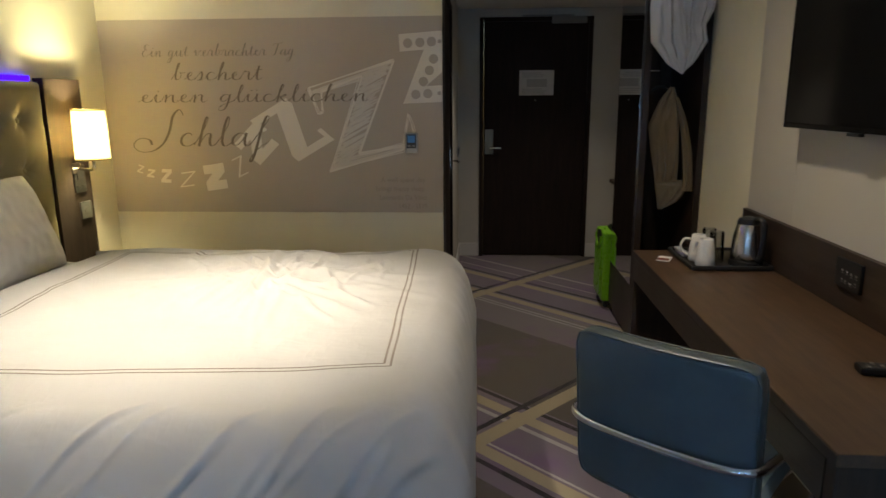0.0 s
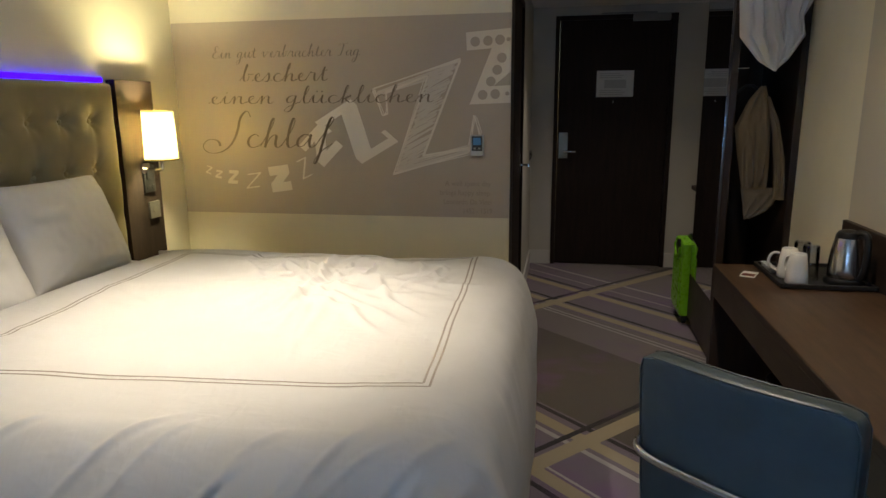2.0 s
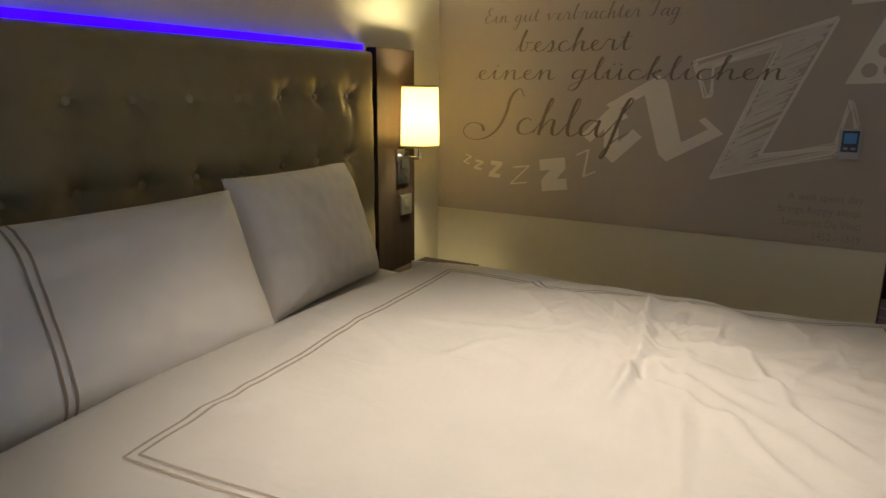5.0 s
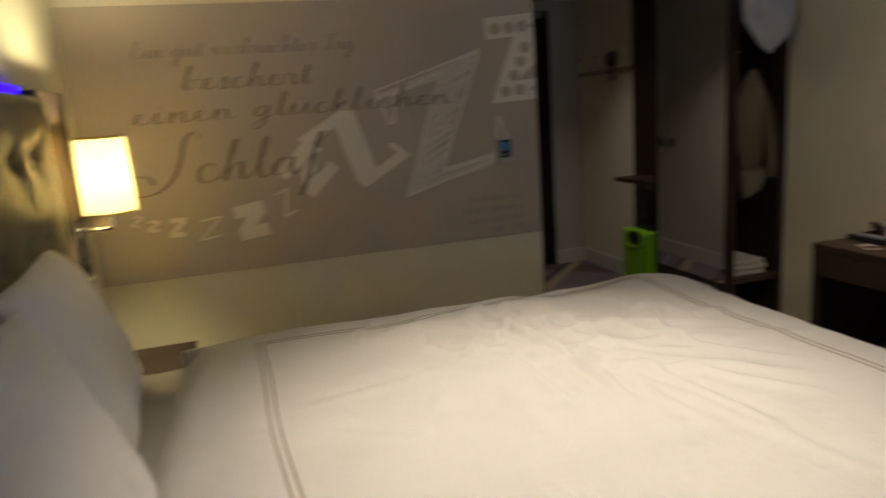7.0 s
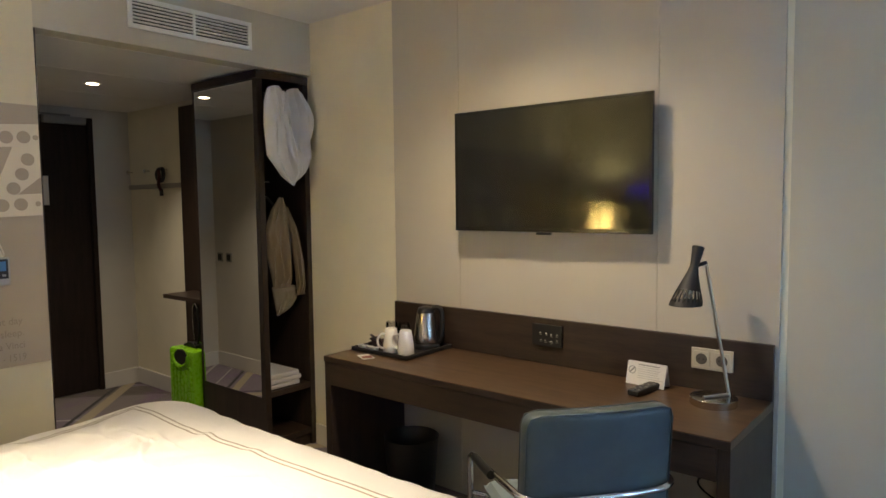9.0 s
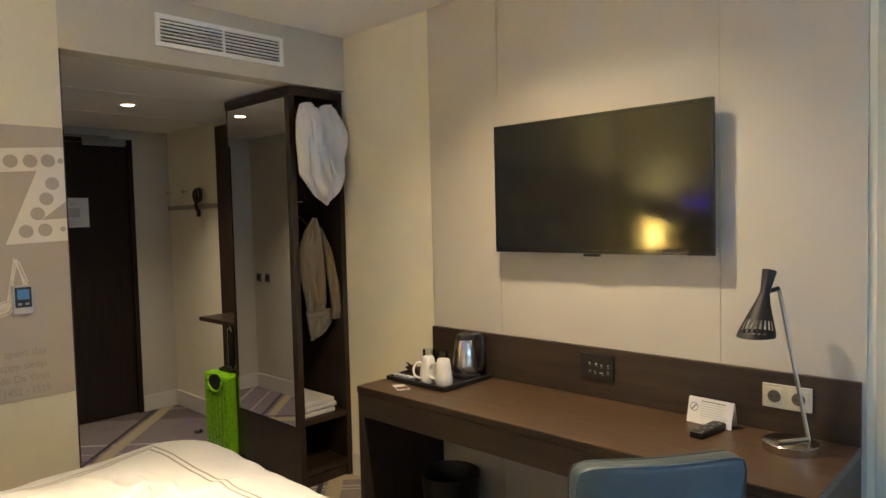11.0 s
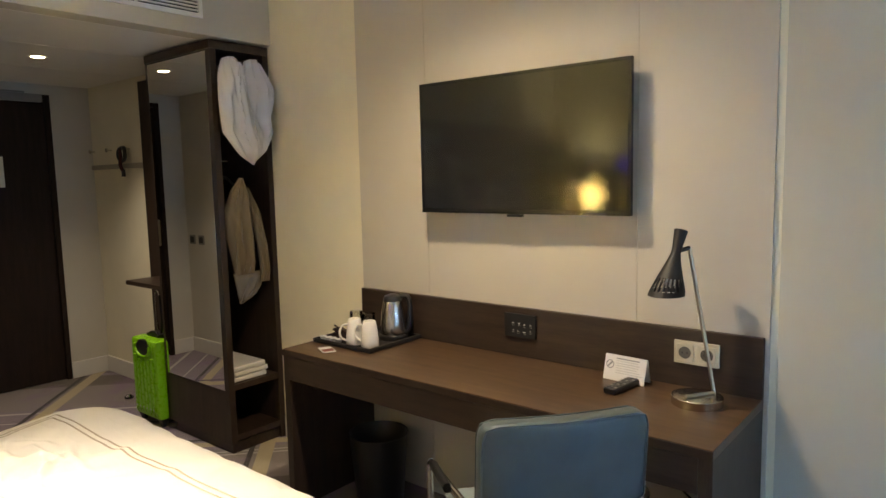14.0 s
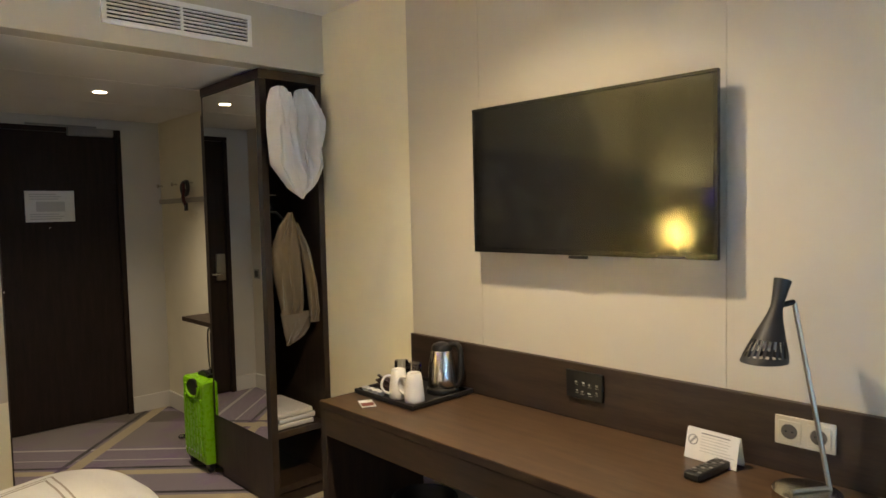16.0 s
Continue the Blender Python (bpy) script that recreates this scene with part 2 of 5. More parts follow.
    M["steel"] = metal("brushed_steel", (0.66, 0.635, 0.59), 0.20, True)
    M["nickel"] = metal("brushed_nickel", (0.47, 0.425, 0.345), 0.30, True)
    M["lamp_steel"] = metal("polished_nickel", (0.62, 0.57, 0.48), 0.13)
    M["black"] = plastic("black_plastic", (0.012, 0.012, 0.012), 0.35)
    M["matt_black"] = plastic("matt_black_metal", (0.014, 0.013, 0.013), 0.55)
    M["screen"] = screen_material()
    M["green"] = plastic("lime_green_shell", (0.27, 0.68, 0.018), 0.28)
    M["white"] = plastic("white_ceramic", (0.78, 0.76, 0.71), 0.18)
    M["paper"] = plastic("white_card", (0.78, 0.77, 0.74), 0.7)
    M["grey_print"] = plastic("grey_print", (0.30, 0.30, 0.30), 0.7)
    M["pale_print"] = plastic("pale_grey_print", (0.55, 0.54, 0.52), 0.7)
    M["red_print"] = plastic("red_print", (0.30, 0.02, 0.02), 0.6)
    M["dull_red"] = plastic("faded_red_print", (0.22, 0.07, 0.05), 0.6)
    M["socket"] = plastic("cream_socket_plastic", (0.60, 0.55, 0.43), 0.4)
    M["socket_dark"] = plastic("socket_well", (0.10, 0.09, 0.075), 0.5)
    M["silver"] = plastic("silver_grey_plastic", (0.42, 0.41, 0.39), 0.35)
    M["bronze"] = metal("dull_bronzed_steel", (0.30, 0.26, 0.20), 0.38, True)
    M["steel_plate"] = plastic("grey_switch_plastic", (0.26, 0.25, 0.23), 0.4)
    M["dark_plate"] = plastic("dark_grey_switch_plastic", (0.075, 0.070, 0.062), 0.35)
    M["vent_white"] = plastic("white_enamelled_metal", (0.88, 0.87, 0.83), 0.4)
    M["rail"] = painted("taupe_painted_wood", (0.36, 0.32, 0.26), 0.05, 0.5)
    M["vent_dark"] = plastic("dark_duct", (0.01, 0.01, 0.01), 0.8)
    M["glass"] = glass("clear_glass")
    M["tumbler"] = thin_glass("thin_tumbler_glass")
    M["mirror"] = Mat("silvered_mirror", (0.80, 0.80, 0.78), 0.005, 1.0).mat
    M["led"] = glowing("violet_led", (0.022, 0.0, 1.0), 4.5)
    M["bulb"] = glowing("lit_lamp", (1.0, 0.86, 0.62), 25.0)
    M["thermo_lcd"] = glowing("blue_lcd", (0.05, 0.17, 0.36), 0.08)
    M["shade"] = shade_material()
    M["shade_trim"] = cloth("yellow_shade_binding", (0.45, 0.36, 0.10))
    M["rubber"] = plastic("black_rubber", (0.015, 0.015, 0.015), 0.7)
    M["pod"] = plastic("milk_pod_plastic", (0.62, 0.62, 0.63), 0.3)
    M["coffee"] = plastic("dark_sachet_foil", (0.03, 0.015, 0.012), 0.35)


def tuft_material():
    m = Mat("olive_bronze_leatherette", (0.17, 0.145, 0.085), 0.42)
    v = m.coords()
    n = m.noise(v, 4, 3)
    m.set("Base Color", m.ramp(n, [(0.3, (0.44, 0.37, 0.205)), (0.7, (0.56, 0.47, 0.265))]).outputs[0])
    g = m.noise(v, 350, 3)
    m.set("Roughness", m.math("MULTIPLY_ADD", n, 0.15, 0.28))
    m.bump(g, 0.25, 0.001)
    return m.mat


def blue_leather():
    m = Mat("petrol_blue_leather", (0.04, 0.11, 0.15), 0.42)
    v = m.coords()
    n = m.noise(v, 9, 4)
    m.set("Base Color", m.ramp(n, [(0.3, (0.082, 0.108, 0.114)), (0.7, (0.104, 0.134, 0.140))]).outputs[0])
    m.set("Roughness", m.math("MULTIPLY_ADD", n, 0.2, 0.24))
    m.bump(m.noise(v, 320, 3), 0.15, 0.001)
    return m.mat


def screen_material():
    m = Mat("dark_tv_screen", (0.006, 0.006, 0.006), 0.13)
    n = m.noise(m.coords(), 3, 3)
    m.set("Roughness", m.math("MULTIPLY_ADD", n, 0.02, 0.085))
    return m.mat


def shade_material():
    """Cream fabric that lets the bulb's light through."""
    m = Mat("cream_lampshade_fabric", (0.8, 0.7, 0.45), 0.9)
    tr = m.node("ShaderNodeBsdfTranslucent", Color=(1.0, 0.92, 0.70, 1))
    mixer = m.node("ShaderNodeMixShader", Fac=0.65)
    m.nt.links.new(m.bsdf.outputs[0], mixer.inputs[1])
    m.nt.links.new(tr.outputs[0], mixer.inputs[2])
    m.nt.links.new(mixer.outputs[0], m.out.inputs[0])
    m.bump(m.noise(m.coords(), 500, 2), 0.2, 0.001)
    return m.mat


make_materials()

# ---- building helpers ----
BASE = {}


def thing(name, at=(0, 0, 0), label="", category="", group="", kind=""):
    """An empty at a thing's base; its parts are built in world coordinates."""
    ob = new(name)
    ob.empty_display_size = 0.1
    ob.location = at
    BASE[ob.name] = Matrix.Translation(at)
    return tagged(ob, label, category, group, kind)


def finish(bm, smooth=True, angle=40):
    if smooth:
        bm.normal_update()
        for f in bm.faces:
            f.smooth = max(abs(c) for c in f.normal) < 0.99995
        lim = radians(angle)
        for e in bm.edges:
            if len(e.link_faces) == 2 and e.calc_face_angle(0) > lim:
                e.smooth = False


def part(name, bm, material, parent=None, label="", smooth=True, **tags):
    """Links a bmesh as one mesh object, under a thing or a part when given."""
    finish(bm, smooth)
    me = bpy.data.meshes.new(name)
    bm.to_mesh(me)
    bm.free()
    me.materials.append(MATS[material])
    ob = new(name, me)
    if parent is not None:
        ob.parent = parent
        if parent.name in BASE:
            ob.matrix_parent_inverse = BASE[parent.name].inverted()
    return tagged(ob, label, **tags)


def box(x0, x1, y0, y1, z0, z1, bevel=0.0, bm=None, segments=2):
    own = bmesh.new()
    m = Matrix.Translation(((x0 + x1) / 2, (y0 + y1) / 2, (z0 + z1) / 2)) @ Matrix.Diagonal((abs(x1 - x0), abs(y1 - y0), abs(z1 - z0), 1))
    bmesh.ops.create_cube(own, size=1, matrix=m)
    if bevel:
        bmesh.ops.bevel(own, geom=own.edges[:], offset=bevel, segments=segments, affect="EDGES", profile=0.7)
    return merge(bm, own)


def merge(bm, own, m=None):
    if m is not None:
        bmesh.ops.transform(own, matrix=m, verts=own.verts)
    if bm is None:
        return own
    me = bpy.data.meshes.new("join")
    own.to_mesh(me)
    own.free()
    bm.from_mesh(me)
    bpy.data.meshes.remove(me)
    return bm


def lathe(profile, n=32, bm=None, m=None, close=False):
    """Turns (radius, height) points round z."""
    own = bmesh.new()
    rings = []
    for r, z in profile:
        if r < 1e-5:
            rings.append([own.verts.new((0, 0, z))])
        else:
            rings.append([own.verts.new((r * math.cos(2 * math.pi * i / n), r * math.sin(2 * math.pi * i / n), z)) for i in range(n)])
    for a, b in zip(rings, rings[1:]):
        for i in range(n):
            j = (i + 1) % n
            if len(a) == 1 and len(b) > 1:
                own.faces.new((a[0], b[j], b[i]))
            elif len(b) == 1 and len(a) > 1:
                own.faces.new((a[i], a[j], b[0]))
            elif len(a) > 1:
                own.faces.new((a[i], a[j], b[j], b[i]))
    bmesh.ops.recalc_face_normals(own, faces=own.faces[:])
    return merge(bm, own, m)


def tube(points, radius, n=12, bm=None, smooth_steps=0):
    """A round bar along points; corners are rounded by subdividing the path."""
    pts = [Vector(p) for p in points]
    for _ in range(smooth_steps):
        out = [pts[0]]
        for a, b in zip(pts, pts[1:]):
            out += [a.lerp(b, 0.25), a.lerp(b, 0.75)]
        pts = out + [pts[-1]]
    own = bmesh.new()
    rings = []
    side = None
    for i, p in enumerate(pts):
        d = (pts[min(i + 1, len(pts) - 1)] - pts[max(i - 1, 0)]).normalized()
        if side is None:
            side = d.orthogonal().normalized()
        side = (side - d * side.dot(d)).normalized()
        up = d.cross(side)
        rings.append([own.verts.new(p + radius * (math.cos(2 * math.pi * k / n) * side + math.sin(2 * math.pi * k / n) * up)) for k in range(n)])
    for a, b in zip(rings, rings[1:]):
        for k in range(n):
            own.faces.new((a[k], a[(k + 1) % n], b[(k + 1) % n], b[k]))
    own.faces.new(rings[0][::-1])
    own.faces.new(rings[-1])
    bmesh.ops.recalc_face_normals(own, faces=own.faces[:])
    return merge(bm, own)


def grid(nu, nv, f, bm=None, thickness=0.0):
    """A sheet from f(u, v), u and v from 0 to 1."""
    own = bmesh.new()
    vs = [[own.verts.new(f(i / nu, j / nv)) for j in range(nv + 1)] for i in range(nu + 1)]
    for i in range(nu):
        for j in range(nv):
            own.faces.new((vs[i][j], vs[i + 1][j], vs[i + 1][j + 1], vs[i][j + 1]))
    if thickness:
        bmesh.ops.solidify(own, geom=own.faces[:], thickness=thickness)
    bmesh.ops.recalc_face_normals(own, faces=own.faces[:])
    return merge(bm, own)


def flat(poly, y, depth=0.0015, bm=None):
    """A thin plate in the xz plane, its face at y, that faces -y."""
    own = bmesh.new()
    vs = [own.verts.new((x, y, z)) for x, z in poly]
    f = own.faces.new(vs)
    ret = bmesh.ops.extrude_face_region(own, geom=[f])
    bmesh.ops.translate(own, vec=(0, depth, 0), verts=[v for v in ret["geom"] if isinstance(v, bmesh.types.BMVert)])
    bmesh.ops.recalc_face_normals(own, faces=own.faces[:])
    return merge(bm, own)


def lettering(text, size, m, shear=0.0, spacing=1.0, align="LEFT", width=None, extrude=0.0004, weight=0.0):
    """A bmesh of the built-in font; with width, scaled along the line to fit it."""
    cu = bpy.data.curves.new("lettering", "FONT")
    cu.body, cu.size, cu.shear, cu.space_character, cu.align_x, cu.extrude = text, size, shear, spacing, align, extrude
    cu.offset, cu.resolution_u = weight, 3
    ob = bpy.data.objects.new("lettering", cu)
    scene.collection.objects.link(ob)
    dg = bpy.context.evaluated_depsgraph_get()
    me = bpy.data.meshes.new_from_object(ob.evaluated_get(dg))
    bm = bmesh.new()
    bm.from_mesh(me)
    bpy.data.objects.remove(ob)
    bpy.data.curves.remove(cu)
    bpy.data.meshes.remove(me)
    if width and bm.verts:
        xs = [v.co.x for v in bm.verts]
        k = width / (max(xs) - min(xs))
        bmesh.ops.scale(bm, vec=(k, 1, 1), verts=bm.verts)
    bmesh.ops.transform(bm, matrix=m, verts=bm.verts)
    return bm


def smooth01(t):
    t = max(0.0, min(1.0, t))
    return t * t * (3 - 2 * t)


# ---- the room ----
XW, XE, XP = -1.98, 1.458, 1.446      # headboard wall, desk wall, face of its panels
YS, YN, YD = -0.95, 3.885, 6.22       # window wall, mural wall, entrance door
X0, ZH, ZC = -0.015, 2.228, 2.528     # end of the mural wall, hall ceiling, room ceiling


def structure(name, bm, material, label, category, smooth=False):
    return part(name, bm, material, None, label, smooth, category=category, kind="structure")


def build_shell():
    structure("floor", box(XW - 0.2, XE + 0.2, YS - 0.2, YD + 0.1, -0.1, 0.0), "carpet", "grey-brown patterned carpet with beige and black diagonal lines", "carpet")
    structure("ceiling", box(XW - 0.2, XE + 0.2, YS - 0.2, YN + 0.002, ZC, ZC + 0.12), "ceiling", "plain white painted room ceiling", "ceiling")
    structure("wall_west", box(XW - 0.15, XW, YS - 0.15, YN, 0, ZC), "wall", "cream painted wall behind the headboard", "wall")
    # desk wall in two tones: brightness and shade are put into the paint
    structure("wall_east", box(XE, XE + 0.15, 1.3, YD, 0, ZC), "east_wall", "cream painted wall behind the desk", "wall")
    structure("wall_east_window", box(XE, XE + 0.15, YS - 0.15, 1.2995, 0, ZC), "window_side", "off-white wall between desk and window, shade put into its colour", "wall")
    structure("wall_north", box(XW - 0.15, X0, YN, YN + 0.12, 0, ZC), "wall", "cream painted wall that carries the mural", "wall")
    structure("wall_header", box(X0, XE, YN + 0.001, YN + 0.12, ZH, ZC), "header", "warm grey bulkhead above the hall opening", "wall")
    structure("ceiling_hall", box(X0, XE, YN + 0.121, YD, ZH + 0.006, ZH + 0.1), "ceiling", "white panelled hall ceiling with thin joints", "ceiling")
    for y in (4.03, 4.72, 5.45):
        structure("ceiling_trim", box(X0, XE, y - 0.004, y + 0.004, ZH + 0.0042, ZH + 0.0065), "ceiling", "thin white joint strip across the hall ceiling", "trim")
    # hall: west wall with the bathroom door, entrance wall with its door
    w = [(YN + 0.121, 4.08, 0, ZH + 0.1), (4.98, YD, 0, ZH + 0.1), (4.08, 4.98, 2.10, ZH + 0.1)]
    bm = None
    for y0, y1, z0, z1 in w:
        bm = box(X0 - 0.12, X0, y0, y1, z0, z1, bm=bm)
    structure("wall_hall_west", bm, "corridor", "pale painted hall wall beside the bathroom door", "wall")
    bm = box(X0 - 0.12, 0.177, YD, YD + 0.12, 0, ZH + 0.1)
    box(1.175, XE + 0.1, YD, YD + 0.12, 0, ZH + 0.1, bm=bm)
    box(0.177, 1.175, YD, YD + 0.12, 2.162, ZH + 0.1, bm=bm)
    structure("wall_hall_north", bm, "corridor", "pale painted wall round the entrance door", "wall")
    # window wall
    wa, wb, wz, wt = -0.45, 0.95, 0.27, 1.47
    bm = box(XW - 0.15, wa, YS - 0.15, YS, 0, ZC)
    box(wb, XE + 0.15, YS - 0.15, YS, 0, ZC, bm=bm)
    box(wa, wb, YS - 0.15, YS, 0, wz, bm=bm)
    box(wa, wb, YS - 0.15, YS, wt, ZC, bm=bm)
    structure("wall_south", bm, "white_wall", "off-white painted window wall", "wall")
    win = thing("window_1", ((wa + wb) / 2, YS - 0.08, wz), "two-pane window with a slim white frame", "window", kind="structure")
    bm = None
    for x in (wa, (wa + wb) / 2 - 0.025, wb - 0.05):
        bm = box(x, x + 0.05, YS - 0.11, YS - 0.05, wz, wt, 0.004, bm=bm)
    part("window_frame", box(wa + 0.05, wb - 0.05, YS - 0.11, YS - 0.05, wz, wz + 0.05, 0.004, bm=box(wa + 0.05, wb - 0.05, YS - 0.11, YS - 0.05, wt - 0.05, wt, 0.004, bm=bm)), "trim", win)
    for x in (wa + 0.05, (wa + wb) / 2 + 0.025):
        pane = part("pane", box(x, x + 0.625, YS - 0.085, YS - 0.079, wz + 0.05, wt - 0.05), "glass", win)
        pane.visible_shadow = False
    # skirting
    h = 0.125
    runs = [(XE - 0.014, XE, 5.367, YD - 0.001, "x"), (1.176, XE - 0.015, YD - 0.014, YD, "y"), (X0, 0.176, YD - 0.014, YD, "y"), (X0, X0 + 0.014, 4.985, YD - 0.015, "x"),
            (XW + 0.001, X0 - 0.001, YN - 0.014, YN - 0.0005, "y"), (XE - 0.014, XE, 3.21, YN + 0.02, "x"), (XE - 0.014, XE, YS, 1.30, "x")]
    for x0, x1, y0, y1, _ in runs:
        structure("baseboard", box(x0, x1, y0, y1, 0, h, 0.004), "trim", "white painted skirting board", "baseboard")
    # panelled wall behind the desk
    seams = [1.321, 1.770, 2.764, 3.202]
    for a, b in zip(seams, seams[1:]):
        structure("wall_panel", box(XP, XE - 0.0005, a + 0.0008, b - 0.0008, 0.0, ZC - 0.001, 0.0012), "panel", "tall smooth beige wall panel behind the desk", "wall panel")
    # entrance door
    door = thing("door_1", (0.676, YD, 0), "closed black-brown wooden hotel room door", "door", kind="structure")
    leaf = part("door_leaf", box(0.215, 1.137, YD + 0.012, YD + 0.06, 0.006, 2.122, 0.003), "door_wood", door)
    bm = box(0.1775, 0.213, YD - 0.012, YD + 0.08, 0, 2.16, 0.003)
    box(1.139, 1.1745, YD - 0.012, YD + 0.08, 0, 2.16, 0.003, bm=bm)
    box(0.2135, 1.1385, YD - 0.012, YD + 0.08, 2.125, 2.16, 0.003, bm=bm)
    part("door_frame", bm, "door_wood", door)
    handle = part("door_handle", box(0.228, 0.305, YD - 0.004, YD + 0.0115, 0.962, 1.185, 0.003), "bronze", door, "dull brushed steel handle plate")
    part("lever", tube([(0.275, YD - 0.004, 1.02), (0.275, YD - 0.05, 1.02), (0.29, YD - 0.055, 1.02), (0.375, YD - 0.055, 1.02)], 0.009, smooth_steps=1), "steel", handle)
    part("peephole", lathe([(0, 0), (0.007, 0), (0.007, 0.004), (0, 0.004)], 16, m=pose(0.678, YD + 0.011, 1.445, 90)), "steel", door)
    part("door_closer", box(0.81, 1.11, YD - 0.06, YD - 0.0125, 2.10, 2.157, 0.006), "steel_plate", door, "grey metal door closer")
    part("closer_arm", box(0.55, 1.0, YD - 0.05, YD - 0.03, 2.159, 2.172, 0.003), "steel_plate", door)
    # bathroom door, closed
    bath = thing("door_2", (X0, 4.53, 0), "closed dark wooden bathroom door in the hall", "door", kind="structure")
    part("door_leaf", box(X0 - 0.06, X0 - 0.012, 4.12, 4.94, 0.006, 2.06, 0.003), "door_wood", bath)
    bm = box(X0 - 0.10, X0 + 0.005, 4.0815, 4.118, 0, 2.098, 0.003)
    box(X0 - 0.10, X0 + 0.005, 4.942, 4.9785, 0, 2.098, 0.003, bm=bm)
    box(X0 - 0.10, X0 + 0.005, 4.1185, 4.9415, 2.062, 2.098, 0.003, bm=bm)
    part("door_frame", bm, "door_wood", bath)
    h2 = part("door_handle", box(X0 - 0.0115, X0 - 0.004, 4.84, 4.88, 0.93, 1.10, 0.002), "steel", bath, "steel lever handle")
    part("lever", tube([(X0 - 0.004, 4.86, 1.02), (X0 + 0.05, 4.86, 1.02), (X0 + 0.055, 4.85, 1.02), (X0 + 0.055, 4.75, 1.02)], 0.008, smooth_steps=1), "steel", h2)
    structure("trim", box(X0 + 0.0005, X0 + 0.006, YN - 0.002, YN + 0.165, 0, ZH - 0.002, 0.003), "dark_wood", "dark wooden edging on the wall end", "trim")


build_shell()


def sign_bars(y, x0, x1, z0, z1, rows, material, parent, name="print_line", rng=None):
    rng = rng or random.Random(3)
    for i in range(rows):
        z = z1 - (i + 0.5) * (z1 - z0) / rows
        w = (x1 - x0) * rng.uniform(0.6, 1.0)
        part(name, box(x0, x0 + w, y - 0.0006, y, z - 0.0035, z + 0.0035), material, parent, smooth=False)


def build_hall_things():
    notice = thing("door_notice", (0.688, YD + 0.01, 1.487), "pale printed evacuation notice on the entrance door", "sign")
    part("card", box(0.534, 0.842, YD + 0.004, YD + 0.0115, 1.487, 1.706, 0.001), "paper", notice)
    part("plan_drawing", box(0.60, 0.78, YD + 0.0030, YD + 0.0038, 1.56, 1.63), "pale_print", notice, smooth=False)
    sign_bars(YD + 0.0038, 0.56, 0.80, 1.64, 1.69, 3, "pale_print", notice)
    sign_bars(YD + 0.0038, 0.56, 0.82, 1.50, 1.55, 3, "pale_print", notice)
    # downlights
    for name, x, y, z in (("downlight", 0.716, 5.08, ZH + 0.006), ("downlight", -0.75, 2.05, ZC), ("downlight", 0.66, 2.27, ZC)):
        dl = thing(name, (x, y, z), "small round recessed ceiling downlight, switched on", "downlight", "ceiling downlights")
        part("bezel", lathe([(0.034, 0.004), (0.036, -0.004), (0.046, -0.005), (0.05, -0.001), (0.05, 0.0)], 32, m=pose(x, y, z)), "trim", dl)
        part("lens", lathe([(0, -0.002), (0.034, -0.002), (0.034, 0.001), (0, 0.001)], 32, m=pose(x, y, z)), "bulb", dl)
    # grille
    vent = thing("air_vent", (0.717, YN, 2.304), "white air vent grille with dark horizontal slats", "vent")
    x0, x1, z0, z1, y = 0.384, 1.052, 2.304, 2.452, YN
    bm = box(x0, x1, y - 0.012, y, z0, z0 + 0.022, 0.002)
    box(x0, x1, y - 0.012, y, z1 - 0.022, z1, 0.002, bm=bm)
    box(x0, x0 + 0.022, y - 0.012, y, z0 + 0.022, z1 - 0.022, 0.002, bm=bm)
    box(x1 - 0.022, x1, y - 0.012, y, z0 + 0.022, z1 - 0.022, 0.002, bm=bm)
    part("frame", bm, "vent_white", vent)
    part("mullion", box(0.712, 0.724, y - 0.011, y, z0 + 0.022, z1 - 0.022, 0.001), "vent_white", vent)
    part("backing", box(x0 + 0.02, x1 - 0.02, y - 0.0015, y - 0.0005, z0 + 0.02, z1 - 0.02), "vent_dark", vent, smooth=False)
    for i in range(6):
        z = z0 + 0.034 + i * 0.0162
        bm = box(x0 + 0.022, x1 - 0.022, -0.0045, 0.0045, -0.0028, 0.0028, 0.001)
        bmesh.ops.transform(bm, matrix=pose(0, y - 0.0065, z, -25), verts=bm.verts)
        part("slat", bm, "vent_white", vent)
    # switches that the mirror shows
    for yy in (5.99, 6.13):
        sw = thing("light_switch", (X0, yy, 1.0), "dark square light switch on the hall wall", "switch", "hall switches")
        part("plate", box(X0, X0 + 0.009, yy - 0.04, yy + 0.04, 0.96, 1.04, 0.002), "steel_plate", sw)
        part("rocker", box(X0 + 0.009, X0 + 0.013, yy - 0.027, yy + 0.027, 0.973, 1.027, 0.002), "black", sw)
    # coat rail
    rail = thing("coat_rail", (XE, 5.5, 1.62), "slim grey coat rail with pegs on the hall wall", "coat rack")
    part("board", box(XE - 0.022, XE, 5.37, 6.205, 1.605, 1.640, 0.003), "rail", rail)
    for yy in (5.61, 5.895, 6.18):
        part("peg", lathe([(0, 0), (0.006, 0), (0.006, 0.03), (0.015, 0.034), (0.015, 0.042), (0, 0.043)], 16, m=pose(XE, yy, 1.745, 0, -90)), "steel", rail)
    hanger = thing("hanging_straps", (1.42, 5.62, 1.5), "dark red and black luggage strap hanging from the peg", "strap")
    part("loop", tube([(1.412, 5.61, 1.752), (1.405, 5.66, 1.745), (1.402, 5.675, 1.70), (1.404, 5.645, 1.655), (1.406, 5.59, 1.66), (1.404, 5.565, 1.705), (1.408, 5.585, 1.75), (1.412, 5.61, 1.752)], 0.014, 10, smooth_steps=2), "black", hanger)
